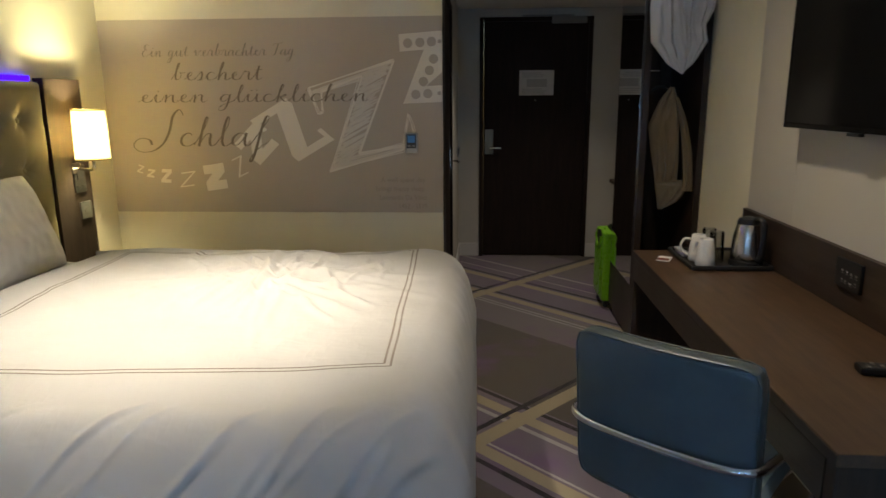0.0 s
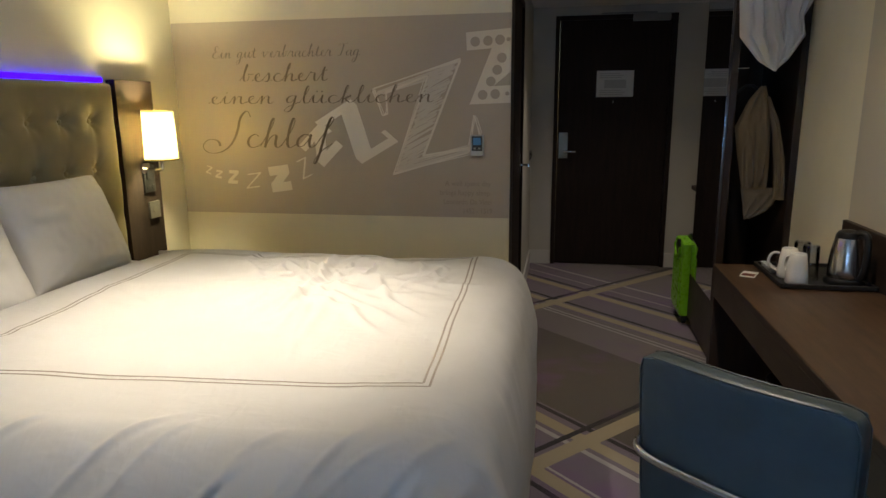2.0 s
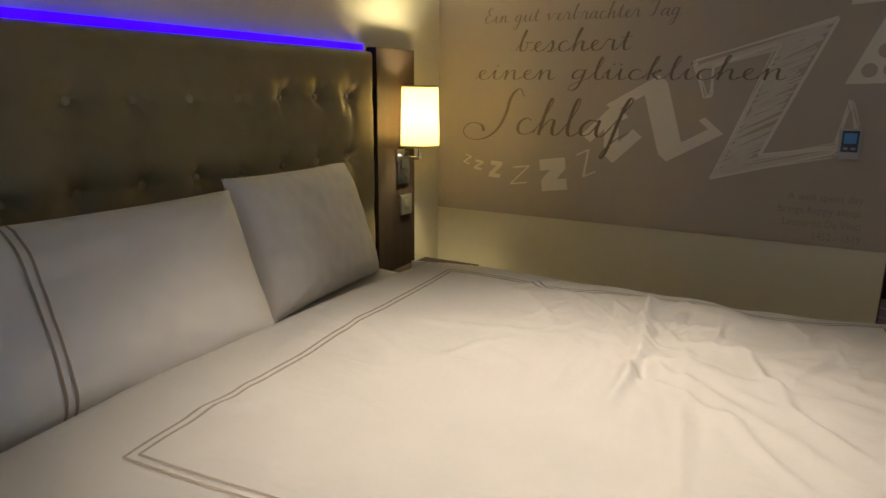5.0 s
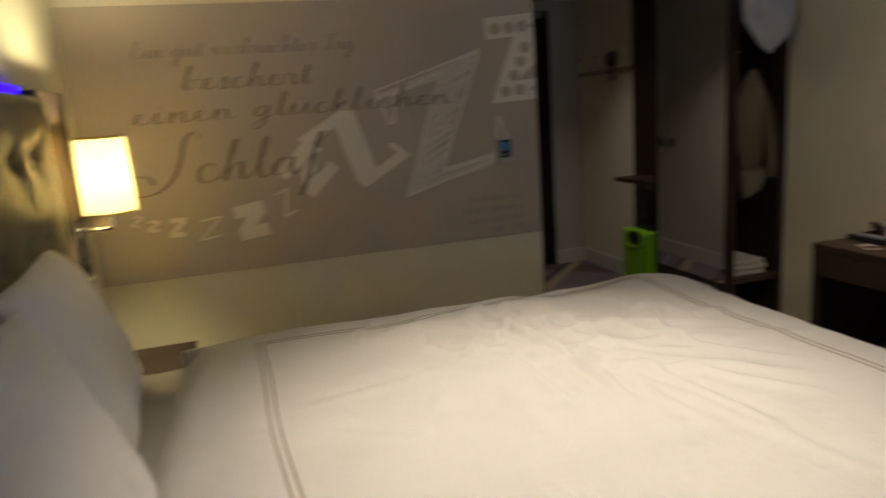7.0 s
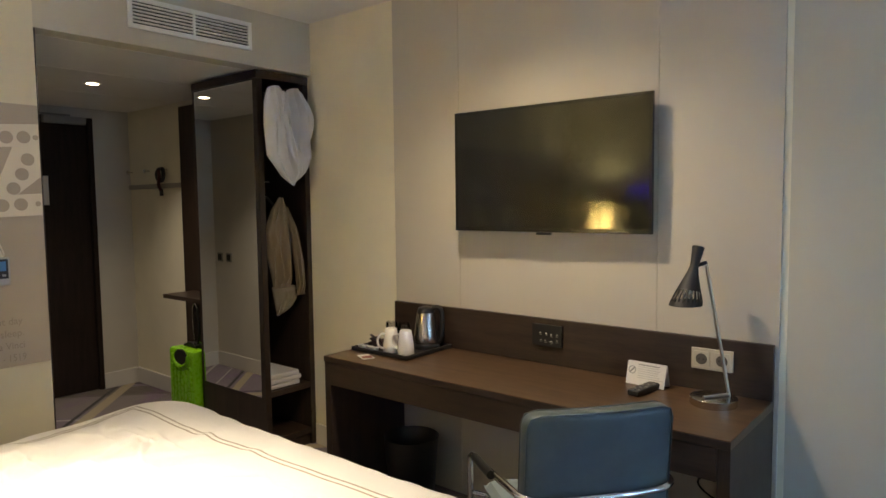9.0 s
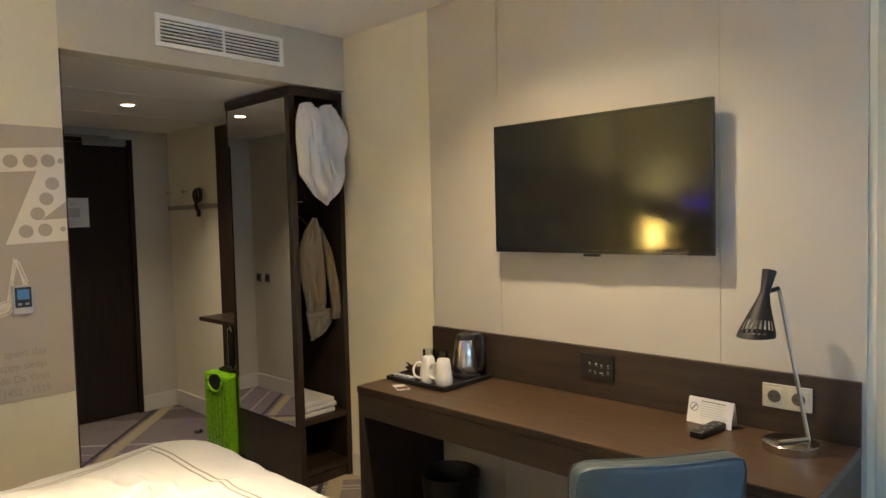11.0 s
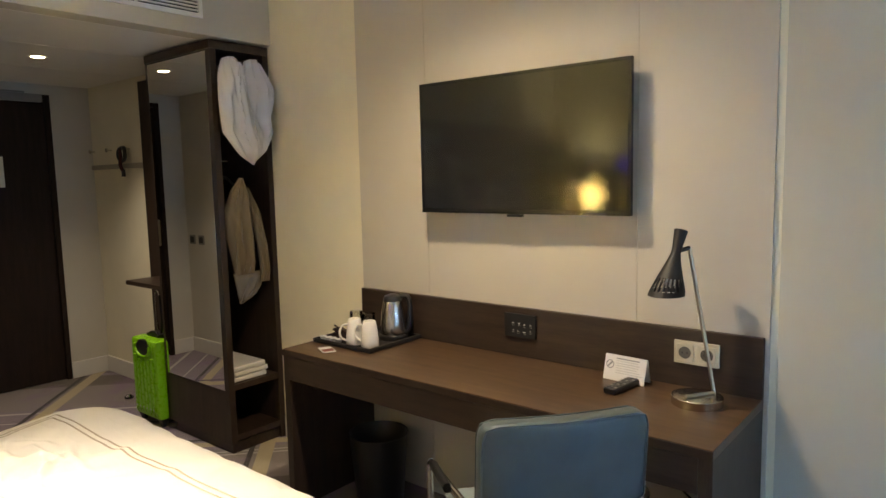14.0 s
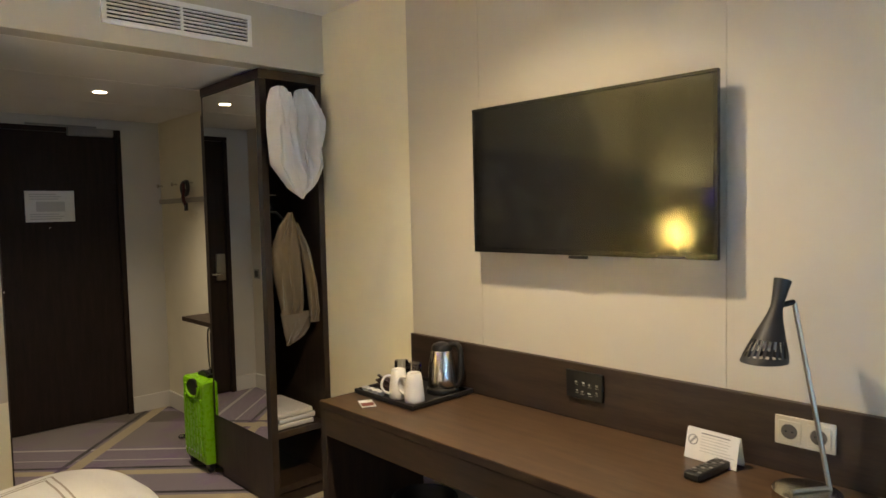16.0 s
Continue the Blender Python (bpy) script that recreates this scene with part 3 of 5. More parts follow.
    part("strap", tube([(1.398, 5.63, 1.735), (1.388, 5.60, 1.68), (1.392, 5.635, 1.63), (1.402, 5.61, 1.585)], 0.013, 8, smooth_steps=2), "maroon", hanger)
    part("buckle", box(1.398, 1.412, 5.595, 5.632, 1.545, 1.600, 0.004), "black", hanger)
    part("tag", box(1.409, 1.412, 5.640, 5.668, 1.655, 1.715, 0.001), "paper", hanger, "small white paper tag")
    stop = thing("door_stop", (1.208, 5.354, 0), "small chrome floor door stop with black rubber", "door stop")
    part("body", lathe([(0, 0.0), (0.024, 0.0), (0.025, 0.003), (0.021, 0.026), (0.016, 0.034), (0, 0.037)], 24, m=pose(1.208, 5.354, 0)), "chrome", stop)
    part("buffer", lathe([(0.0245, 0.008), (0.029, 0.009), (0.029, 0.019), (0.0225, 0.020), (0.0245, 0.008)], 24, m=pose(1.208, 5.354, 0)), "rubber", stop)
    # dark wall board and luggage shelf behind the wardrobe
    shelf = thing("luggage_shelf", (1.35, 4.9, 0.80), "dark wooden luggage shelf on a tall wall board", "shelf")
    part("wall_board", box(1.428, XE - 0.0005, 4.63, 5.365, 0.0, 2.19, 0.003), "dark_wood", shelf)
    part("shelf_board", box(1.19, 1.427, 4.66, 5.235, 0.822, 0.85, 0.003), "dark_wood_y", shelf)
    suitcase()


def suitcase():
    """Cabin case: ribbed hard shell, drawn handle, four castors. Its broad side faces the hall."""
    cs = thing("suitcase", (1.2, 4.76, 0), "lime green ribbed hard-shell cabin suitcase with raised handle", "suitcase")
    x0, x1, y0, y1, z0, z1 = 1.050, 1.272, 4.607, 4.922, 0.050, 0.542
    xm = (x0 + x1) / 2
    for s, (xa, xb) in enumerate(((x0, xm - 0.003), (xm + 0.003, x1))):
        sh = part("shell", box(xa, xb, y0, y1, z0, z1, 0.036, segments=4), "green", cs)
        x = x0 + 0.002 if s == 0 else x1 - 0.002
        for i in range(6):
            y = y0 + 0.052 + i * (y1 - y0 - 0.104) / 5
            top = z1 - ((0.105, 0.125, 0.138, 0.138, 0.125, 0.105)[i] if s == 0 else 0.055)
            part("rib", box(x - 0.011, x + 0.011, y - 0.0165, y + 0.0165, z0 + 0.045, top, 0.006, segments=3), "green", sh)
            if s == 0:
                part("stud", lathe([(0, 0), (0.005, 0), (0.004, 0.003), (0, 0.004)], 12, m=pose(x0 - 0.0085, y, z0 + 0.062, 0, -90)), "pod", sh)
    part("zip_band", box(xm - 0.006, xm + 0.006, y0 - 0.0015, y1 + 0.0015, z0 + 0.02, z1 - 0.02, 0.003), "green", cs)
    well = lathe([(0, 0), (0.050, 0), (0.054, 0.004), (0.054, 0.014), (0, 0.014)], 28, m=pose(x0 - 0.004, 4.765, z1 - 0.052, 0, 90) @ Matrix.Diagonal((0.95, 1.55, 1, 1)))
    part("grip_well", well, "black", cs, "black carrying handle recess")
    part("well_ring", tube([(x0 - 0.005, 4.765 + 0.090 * math.cos(a), z1 - 0.046 + 0.062 * math.sin(a)) for a in [radians(k * 10) for k in range(-19, 2)]], 0.010, 10), "green", cs)
    part("top_grip", tube([(1.13, 4.72, z1 - 0.005), (1.13, 4.73, z1 + 0.028), (1.13, 4.81, z1 + 0.028), (1.13, 4.82, z1 - 0.005)], 0.010, smooth_steps=2), "black", cs)
    part("strap", tube([(1.16, 4.735, z1 + 0.02), (1.165, 4.725, z1 + 0.10), (1.175, 4.755, z1 + 0.20), (1.18, 4.77, z1 + 0.25)], 0.008, smooth_steps=2), "black", cs, "black looped strap")
    part("strap_ring", tube([(1.18, 4.77, z1 + 0.25), (1.182, 4.80, z1 + 0.285), (1.185, 4.835, z1 + 0.26), (1.187, 4.84, z1 + 0.10), (1.19, 4.83, z1 + 0.01)], 0.005, smooth_steps=2), "steel", cs)
    part("handle_base", box(1.12, 1.20, 4.70, 4.85, z1 - 0.01, z1 + 0.018, 0.006), "black", cs)
    for x in (x0 + 0.04, x1 - 0.035):
        for y in (y0 + 0.035, y1 - 0.035):
            w = part("castor", box(x - 0.022, x + 0.022, y - 0.024, y + 0.024, 0.030, 0.064, 0.006), "black", cs)
            part("wheel", lathe([(0, -0.010), (0.022, -0.014), (0.0265, -0.009), (0.0265, 0.009), (0.022, 0.014), (0, 0.014)], 20, m=pose(x, y, 0.0265, 0, 90)), "rubber", w)


build_hall_things()

# ---- mural ----


def zed(cx, cz, w, h, bar, stem, turn, shear=0.0, serif=0.0):
    """A letter Z as one outline: bars, a slanting stem and, for serif, spurs at its ends."""
    a, b = w / 2, h / 2
    s = serif
    pts = [(-a, b), (a, b), (a, b - bar), (-a + stem, -b + bar), (a - bar * 0.6 * (s > 0), -b + bar), (a - bar * 0.6 * (s > 0), -b + bar + s), (a, -b + bar + s), (a, -b), (-a, -b), (-a, -b + bar), (a - stem, b - bar),
           (-a + bar * 0.6 * (s > 0), b - bar), (-a + bar * 0.6 * (s > 0), b - bar - s), (-a, b - bar - s)]
    if not s:
        pts = [(-a, b), (a, b), (a, b - bar), (-a + stem, -b + bar), (a, -b + bar), (a, -b), (-a, -b), (-a, -b + bar), (a - stem, b - bar), (-a, b - bar)]
    c, d = math.cos(radians(turn)), math.sin(radians(turn))
    out = []
    for x, z in pts:
        x += shear * z
        out.append((cx + x * c - z * d, cz + x * d + z * c))
    return out


def strokes(lines, width, y, bm=None, rng=None, wobble=0.0):
    """Chalk strokes: thin plates along straight lines (x, z) to (x, z)."""
    own = bmesh.new()
    for (ax, az), (bx, bz) in lines:
        d = Vector((bx - ax, 0, bz - az))
        n = Vector((-d.z, 0, d.x)).normalized() * width / 2
        w = [rng.uniform(-wobble, wobble) if rng else 0 for _ in range(4)]
        a, b = Vector((ax + w[0], y, az + w[1])), Vector((bx + w[2], y, bz + w[3]))
        own.faces.new([own.verts.new(p) for p in (a + n, b + n, b - n * 0.6, a - n * 0.6)])
    bmesh.ops.recalc_face_normals(own, faces=own.faces[:])
    return merge(bm, own)


def pen_letters():
    """Single strokes of a joined hand: x-height 1, ascenders to 2.1, descenders to -1.2; last entry: advance."""
    return {
        "i": ([(0, .1), (.25, .9), (.3, 1), (.25, .5), (.3, .1), (.45, 0), (.65, .25)], [(.38, 1.42), (.34, 1.34)], .6),
        "n": ([(0, .1), (.2, .8), (.3, 1), (.3, .5), (.28, 0)], [(.28, 0), (.35, .5), (.55, .95), (.72, .9), (.7, .4), (.75, .05), (.9, 0), (1.05, .25)], 1.0),
        "e": ([(0, .1), (.3, .4), (.55, .75), (.45, 1), (.25, .8), (.22, .4), (.35, .05), (.6, 0), (.8, .3)], .75),
        "g": ([(.6, .85), (.35, 1), (.1, .6), (.15, .1), (.4, .1), (.6, .6), (.65, .95)], [(.65, .95), (.6, .2), (.5, -.7), (.25, -1.1), (0, -.85), (.2, -.4), (.6, -.1), (.95, .2)], .9),
        "u": ([(0, .2), (.2, .9), (.25, 1), (.22, .4), (.3, .05), (.5, .05), (.7, .6), (.78, 1)], [(.78, 1), (.74, .4), (.8, .05), (.95, 0), (1.1, .25)], 1.05),
        "t": ([(0, .1), (.25, .8), (.4, 1.8), (.35, 1.2), (.3, .4), (.38, .05), (.5, 0), (.7, .25)], [(.1, 1.12), (.62, 1.22)], .65),
        "v": ([(0, .6), (.15, 1), (.25, .9), (.3, .3), (.4, 0), (.65, .5), (.75, 1), (.9, .85), (1.05, .9)], 1.0),
        "r": ([(0, .1), (.2, .8), (.3, 1.1), (.35, .95), (.6, .95), (.58, .5), (.62, .1), (.75, 0), (.9, .25)], .85),
        "b": ([(0, .1), (.35, 1.2), (.5, 2), (.4, 2.1), (.3, 1.4), (.25, .3), (.4, 0), (.65, .3), (.65, .8), (.5, .95), (.75, .85), (.95, .9)], .9),
        "a": ([(.65, .85), (.4, 1), (.12, .6), (.15, .1), (.4, .05), (.6, .5), (.7, .95)], [(.7, .95), (.66, .4), (.72, .05), (.85, 0), (1, .25)], .95),
        "c": ([(.6, .8), (.45, 1), (.2, .8), (.12, .4), (.25, .02), (.55, 0), (.8, .3)], .75),
        "h": ([(0, .1), (.35, 1.2), (.5, 2), (.4, 2.15), (.3, 1.5), (.22, 0)], [(.22, 0), (.35, .6), (.55, .95), (.7, .85), (.66, .4), (.72, .05), (.85, 0), (1, .25)], .95),
        "s": ([(0, .1), (.3, .8), (.4, 1.1), (.5, .6), (.45, .1), (.2, 0)], [(.2, 0), (.5, 0), (.75, .25)], .7),
        "l": ([(0, .1), (.4, 1.2), (.5, 2), (.38, 2.15), (.28, 1.4), (.25, .4), (.35, .02), (.5, 0), (.7, .25)], .6),
        "k": ([(0, .1), (.35, 1.2), (.5, 2), (.4, 2.15), (.3, 1.5), (.22, 0)], [(.25, .4), (.6, .95), (.7, .8), (.35, .5), (.55, .2), (.7, 0), (.95, .25)], .9),
        "f": ([(0, .1), (.4, 1.2), (.7, 2.0), (.55, 2.25), (.4, 1.4), (.25, -.8), (.1, -1.25), (.05, -.9), (.4, -.1), (.8, .3)], .9),
        "E": ([(.9, 1.7), (.6, 2.1), (.3, 1.8), (.4, 1.2), (.65, 1.1)], [(.65, 1.1), (.25, 1), (.1, .5), (.3, 0), (.7, .05), (1, .4)], 1.05),
        "T": ([(0, 1.6), (.1, 1.95), (.6, 1.9), (1.2, 2.1)], [(.65, 1.9), (.55, 1), (.45, .2), (.2, 0), (.05, .25)], 1.0),
        "S": ([(1.45, 2.2), (1.25, 2.75), (.95, 2.2), (.95, 1.2), (.75, .2), (.3, -.4), (-.35, -.45), (-.7, .1), (-.4, .65), (.1, .5), (.2, .1)], 1.35),
    }


def script(text, x, z, high, width, pen, y, mat, parent):
    """Writes a line in the joined hand, fitted to a width."""
    glyphs = pen_letters()
    text = text.replace("\u00fc", "\"")
    total = sum(0.75 if c == " " else glyphs["u" if c == "\"" else c][-1] for c in text)
    k = width / total
    at = 0.0
    for c in text:
        if c == " ":
            at += 0.75
            continue
        g = glyphs["u" if c == "\"" else c]
        runs = list(g[:-1]) + ([[(.42, 1.45), (.38, 1.35)], [(.72, 1.45), (.68, 1.35)]] if c == "\"" else [])
        bm = None
        for run in runs:
            pts = [(x + (at + px) * k + 0.22 * pz * high, z + pz * high) for px, pz in run]
            bm = merge(bm, tube_flat(pts, pen, y)) if bm else tube_flat(pts, pen, y)
        part("letter", bm, mat, parent, "brown brush-script letter", smooth=False)
        at += g[-1]


def build_mural():
    y = YN - 0.003
    mural = thing("mural", (-1.0, YN, 0.807), "taupe wall mural with German sleep motto and pale letters", "mural")
    part("ground", box(XW + 0.003, X0 - 0.001, y, YN - 0.0002, 0.807, 1.90), "mural", mural, smooth=False)
    f = y - 0.0008
    up = lambda x, z, turn=0: pose(x, f, z, 90, 0, 0) @ pose(0, 0, 0, 0, 0, turn)
    words = [("Ein gut verbrachter Tag", -1.735, 1.700, 0.033, 0.885, 0.0052, "mural_mid"),
             ("beschert", -1.572, 1.568, 0.047, 0.525, 0.0085, "mural_dark"),
             ("einen gl\u00fccklichen", -1.778, 1.445, 0.046, 1.335, 0.0085, "mural_dark"),
             ("Schlaf", -1.752, 1.195, 0.080, 0.735, 0.0120, "mural_dark")]
    for text, x, z, high, width, pen, mat in words:
        script(text, x, z, high, width, pen, f - 0.0022, mat, mural)
    small = [(-1.809, 1.062, 0.035, 0.045, 0.007, 0.010, -18, 0), (-1.748, 1.037, 0.042, 0.048, 0.012, 0.015, -10, 0.1), (-1.656, 1.021, 0.060, 0.080, 0.020, 0.026, -3, 0.1),
             (-1.528, 1.002, 0.085, 0.085, 0.007, 0.012, 8, 0.3), (-1.36, 1.015, 0.125, 0.150, 0.052, 0.075, 8, 0.0), (-1.207, 1.077, 0.065, 0.110, 0.007, 0.012, 25, 0.1)]
    for cx, cz, w, h, bar, stem, turn, shear in small:
        part("letter", flat(zed(cx, cz, w, h, bar, stem, turn, shear), f, 0.0006), "mural_light", mural, smooth=False)
    part("letter", flat(zed(-1.10, 1.205, 0.17, 0.19, 0.052, 0.085, 45, -0.1), f, 0.0006), "mural_light", mural, smooth=False)
    part("letter", flat(zed(-0.885, 1.285, 0.25, 0.34, 0.045, 0.105, 30, -0.35, 0.05), f, 0.0006), "mural_light", mural, smooth=False)
    # the large sketched letter: outline drawn several times and hatched
    rng = random.Random(5)
    A, B, C, D = (-0.774, 1.515), (-0.293, 1.665), (-0.495, 1.150), (-0.225, 1.225)
    E_, F_, G, H = (-0.668, 1.047), (-0.245, 1.165), (-0.475, 1.578), (-0.722, 1.380)
    outline = [(A, B), (B, C), (C, (-0.235, 1.20)), ((-0.235, 1.20), (-0.205, 1.37)), ((-0.205, 1.37), (-0.175, 1.27)), ((-0.175, 1.27), F_), (F_, E_), (E_, G), (G, (-0.70, 1.50)), ((-0.70, 1.50), (-0.705, 1.385)), ((-0.705, 1.385), H), (H, A)]
    bm = None
    for k in range(4):
        bm = strokes(outline, 0.006, f - 0.0016 - 0.0001 * k, bm, rng, 0.009)
    part("sketch_outline", bm, "mural_light", mural, smooth=False)
    lines = []
    for i in range(85):
        t = i / 84
        a = Vector(E_).lerp(Vector(G), t)
        b = Vector(C).lerp(Vector(B), t)
        s = rng.uniform(0, 0.18)
        lines.append(((a.x + (b.x - a.x) * s, a.y + (b.y - a.y) * s), (a.x + (b.x - a.x) * rng.uniform(0.75, 1.0), a.y + (b.y - a.y) * rng.uniform(0.75, 1.0))))
    for i in range(7):
        t = i / 6
        lines.append(((-0.76 + 0.02 * rng.random(), 1.505 - 0.02 * t), (-0.33, 1.645 - 0.045 * t)))
        lines.append(((-0.65, 1.055 + 0.05 * t), (-0.25 + 0.02 * rng.random(), 1.17 + 0.035 * t)))
    for i, line in enumerate(lines):
        part("chalk_stroke", strokes([line], 0.0080, f - 0.000015 * i, None, rng, 0.004), "mural_sketch", mural, smooth=False)
    # the dotted letter, cut off by the end of the wall
    e = X0 - 0.002
    part("letter", flat([(-0.257, 1.805), (e, 1.822), (e, 1.60), (-0.108, 1.525), (e, 1.53), (e, 1.438), (-0.238, 1.430), (-0.118, 1.722), (-0.252, 1.712)], f, 0.0006), "mural_light", mural, smooth=False)
    for x, z in ((-0.207, 1.757), (-0.139, 1.760), (-0.075, 1.764), (-0.064, 1.672), (-0.088, 1.610), (-0.122, 1.550), (-0.166, 1.480), (-0.098, 1.484)):
        part("dot", lathe([(0, 0), (0.026, 0), (0.026, 0.0004), (0, 0.0004)], 20, m=pose(x, f - 0.0001, z, 90)), "mural", mural, smooth=False)
    part("dot", lathe([(0, 0), (0.011, 0), (0.011, 0.0004), (0, 0.0004)], 16, m=pose(-0.03, f - 0.0001, 1.765, 90)), "mural", mural, smooth=False)
    part("dot", lathe([(0, 0), (0.011, 0), (0.011, 0.0004), (0, 0.0004)], 16, m=pose(-0.033, f - 0.0001, 1.486, 90)), "mural", mural, smooth=False)
    for i, (text, w) in enumerate((("A well spent day", 0.26), ("brings happy sleep.", 0.29), ("Leonardo Da Vinci", 0.27), ("1452 - 1519", 0.16))):
        part("lettering", lettering(text, 0.042, up(-0.117 - w, 0.985 - i * 0.0515), 0.0, 1.0, "LEFT", w), "mural_faint", mural, "small faint quotation", smooth=False)
    # thermostat
    th = thing("thermostat", (-0.194, y, 1.155), "small grey wall thermostat with a lit blue display", "thermostat")
    part("body", box(-0.230, -0.157, y - 0.022, y - 0.001, 1.153, 1.268, 0.006, segments=3), "silver", th)
    face = part("face", box(-0.222, -0.165, y - 0.0232, y - 0.0218, 1.181, 1.261, 0.001), "black", th)
    part("display", box(-0.214, -0.173, y - 0.0242, y - 0.0233, 1.213, 1.252), "thermo_lcd", face, smooth=False)
    for x in (-0.206, -0.181):
        part("button", box(x - 0.007, x + 0.007, y - 0.0242, y - 0.0233, 1.190, 1.199, 0.0004), "steel_plate", face)


def tube_flat(points, width, y):
    """A smooth flat pen stroke through points (x, z)."""
    pts = [Vector((x, y, z)) for x, z in points]
    for _ in range(3):
        out = [pts[0]]
        for a, b in zip(pts, pts[1:]):
            out += [a.lerp(b, 0.25), a.lerp(b, 0.75)]
        pts = out + [pts[-1]]
    own = bmesh.new()
    prev = None
    for i, p in enumerate(pts):
        d = (pts[min(i + 1, len(pts) - 1)] - pts[max(i - 1, 0)]).normalized()
        n = Vector((-d.z, 0, d.x)) * width / 2 * (0.3 + 0.9 * max(0.0, -d.z) ** 1.5 + 0.15 * abs(d.z))
        pair = (own.verts.new(p + n), own.verts.new(p - n))
        if prev:
            own.faces.new((prev[0], prev[1], pair[1], pair[0]))
        prev = pair
    bmesh.ops.recalc_face_normals(own, faces=own.faces[:])
    return own


build_mural()

# ---- bed, headboard, bedside ----
BX0, BX1, BY0, BY1, BT = -1.60, 0.045, 1.425, 3.0, 0.775   # flat top of the duvet and its height


def rounded_edge(x, y, rc):
    """Distance outside the duvet's flat top, the nearest point of its outline and the way out."""
    cx, cy = (BX0 - 0.4 + BX1) / 2, (BY0 + BY1) / 2
    hx, hy = (BX1 - BX0 + 0.4) / 2 - rc, (BY1 - BY0) / 2 - rc
    qx, qy = abs(x - cx) - hx, abs(y - cy) - hy
    ox, oy = max(qx, 0), max(qy, 0)
    d = math.hypot(ox, oy) + min(max(qx, qy), 0) - rc
    if d <= 0:
        return d, x, y, 0, 0
    l = math.hypot(ox, oy) or 1
    nx, ny = ox / l * (1 if x > cx else -1), oy / l * (1 if y > cy else -1)
    return d, x - nx * d, y - ny * d, nx, ny


def make_folds():
    """Soft ridges in the cloth: start, direction, length, bend, height and width of each."""
    rng = random.Random(12)
    out = []
    for i in range(40):                      # long diagonal folds down the side next to the window
        x = -1.75 + i * 0.055 + rng.uniform(-0.04, 0.04)
        out.append((x, 1.50 - rng.uniform(0.0, 0.36), radians(rng.uniform(216, 248)), rng.uniform(0.20, 0.66), rng.uniform(-0.1, 0.45), rng.uniform(0.003, 0.0085), rng.uniform(0.007, 0.012)))
    for i in range(12):                      # upright folds at the foot
        out.append((0.10, 1.45 + i * 0.135, radians(rng.uniform(-12, 12)), rng.uniform(0.25, 0.5), rng.uniform(-0.3, 0.3), rng.uniform(0.004, 0.010), rng.uniform(0.025, 0.04)))
    for x, y, a, l, h in ((-0.71, 2.92, 281, 0.41, 0.014), (-0.63, 2.55, 272, 0.43, 0.012), (-0.63, 2.33, 334, 0.31, 0.008), (-0.60, 2.43, 9, 0.14, 0.007), (-0.41, 2.58, 294, 0.34, 0.011),
                          (-0.28, 2.30, 316, 0.18, 0.008), (-0.32, 2.92, 287, 0.22, 0.009), (-0.95, 2.90, 314, 0.34, 0.009), (-0.43, 2.26, 304, 0.32, 0.007), (-1.05, 2.20, 66, 0.28, 0.004),
                          (-1.07, 2.84, 306, 0.41, 0.006), (-0.79, 2.84, 310, 0.23, 0.010), (-0.70, 2.47, 299, 0.23, 0.007)):    # the deepest creases
        out.append((x, y, radians(a), l, rng.uniform(-0.6, 0.6), h * 1.65, rng.uniform(0.014, 0.020)))
    for i in range(34):                      # crumpled patch on the far half
        out.append((rng.uniform(-1.05, -0.15), rng.uniform(2.60, 2.99), radians(rng.uniform(215, 330)), rng.uniform(0.08, 0.24), rng.uniform(-2, 2), rng.uniform(0.005, 0.012), rng.uniform(0.007, 0.012)))
    for i in range(20):                      # long shallow folds that fan out over the top
        out.append((-0.62 + rng.uniform(-0.2, 0.2), 2.65 + rng.uniform(-0.2, 0.15), radians(rng.uniform(265, 352)), rng.uniform(0.35, 0.8), rng.uniform(-0.6, 0.6), rng.uniform(0.004, 0.009), rng.uniform(0.015, 0.028)))
    for i in range(10):
        out.append((rng.uniform(-1.4, -0.2), rng.uniform(1.7, 2.5), radians(rng.uniform(0, 360)), rng.uniform(0.2, 0.5), rng.uniform(-0.5, 0.5), rng.uniform(0.002, 0.005), rng.uniform(0.02, 0.03)))
    return [(x, y, math.cos(a), math.sin(a), l, k, h, w) for x, y, a, l, k, h, w in out]


FOLDS = make_folds()


FOLD_CELLS = {}
for fold in FOLDS:
    reach = fold[4] + 0.2
    for cx in range(math.floor((fold[0] - reach) / 0.2), math.floor((fold[0] + reach) / 0.2) + 1):
        for cy in range(math.floor((fold[1] - reach) / 0.2), math.floor((fold[1] + reach) / 0.2) + 1):
            t = (cx * 0.2 + 0.1 - fold[0]) * fold[2] + (cy * 0.2 + 0.1 - fold[1]) * fold[3]
            side = -(cx * 0.2 + 0.1 - fold[0]) * fold[3] + (cy * 0.2 + 0.1 - fold[1]) * fold[2]
            if -0.25 < t < fold[4] + 0.25 and abs(side) < 0.55:
                FOLD_CELLS.setdefault((cx, cy), []).append(fold)


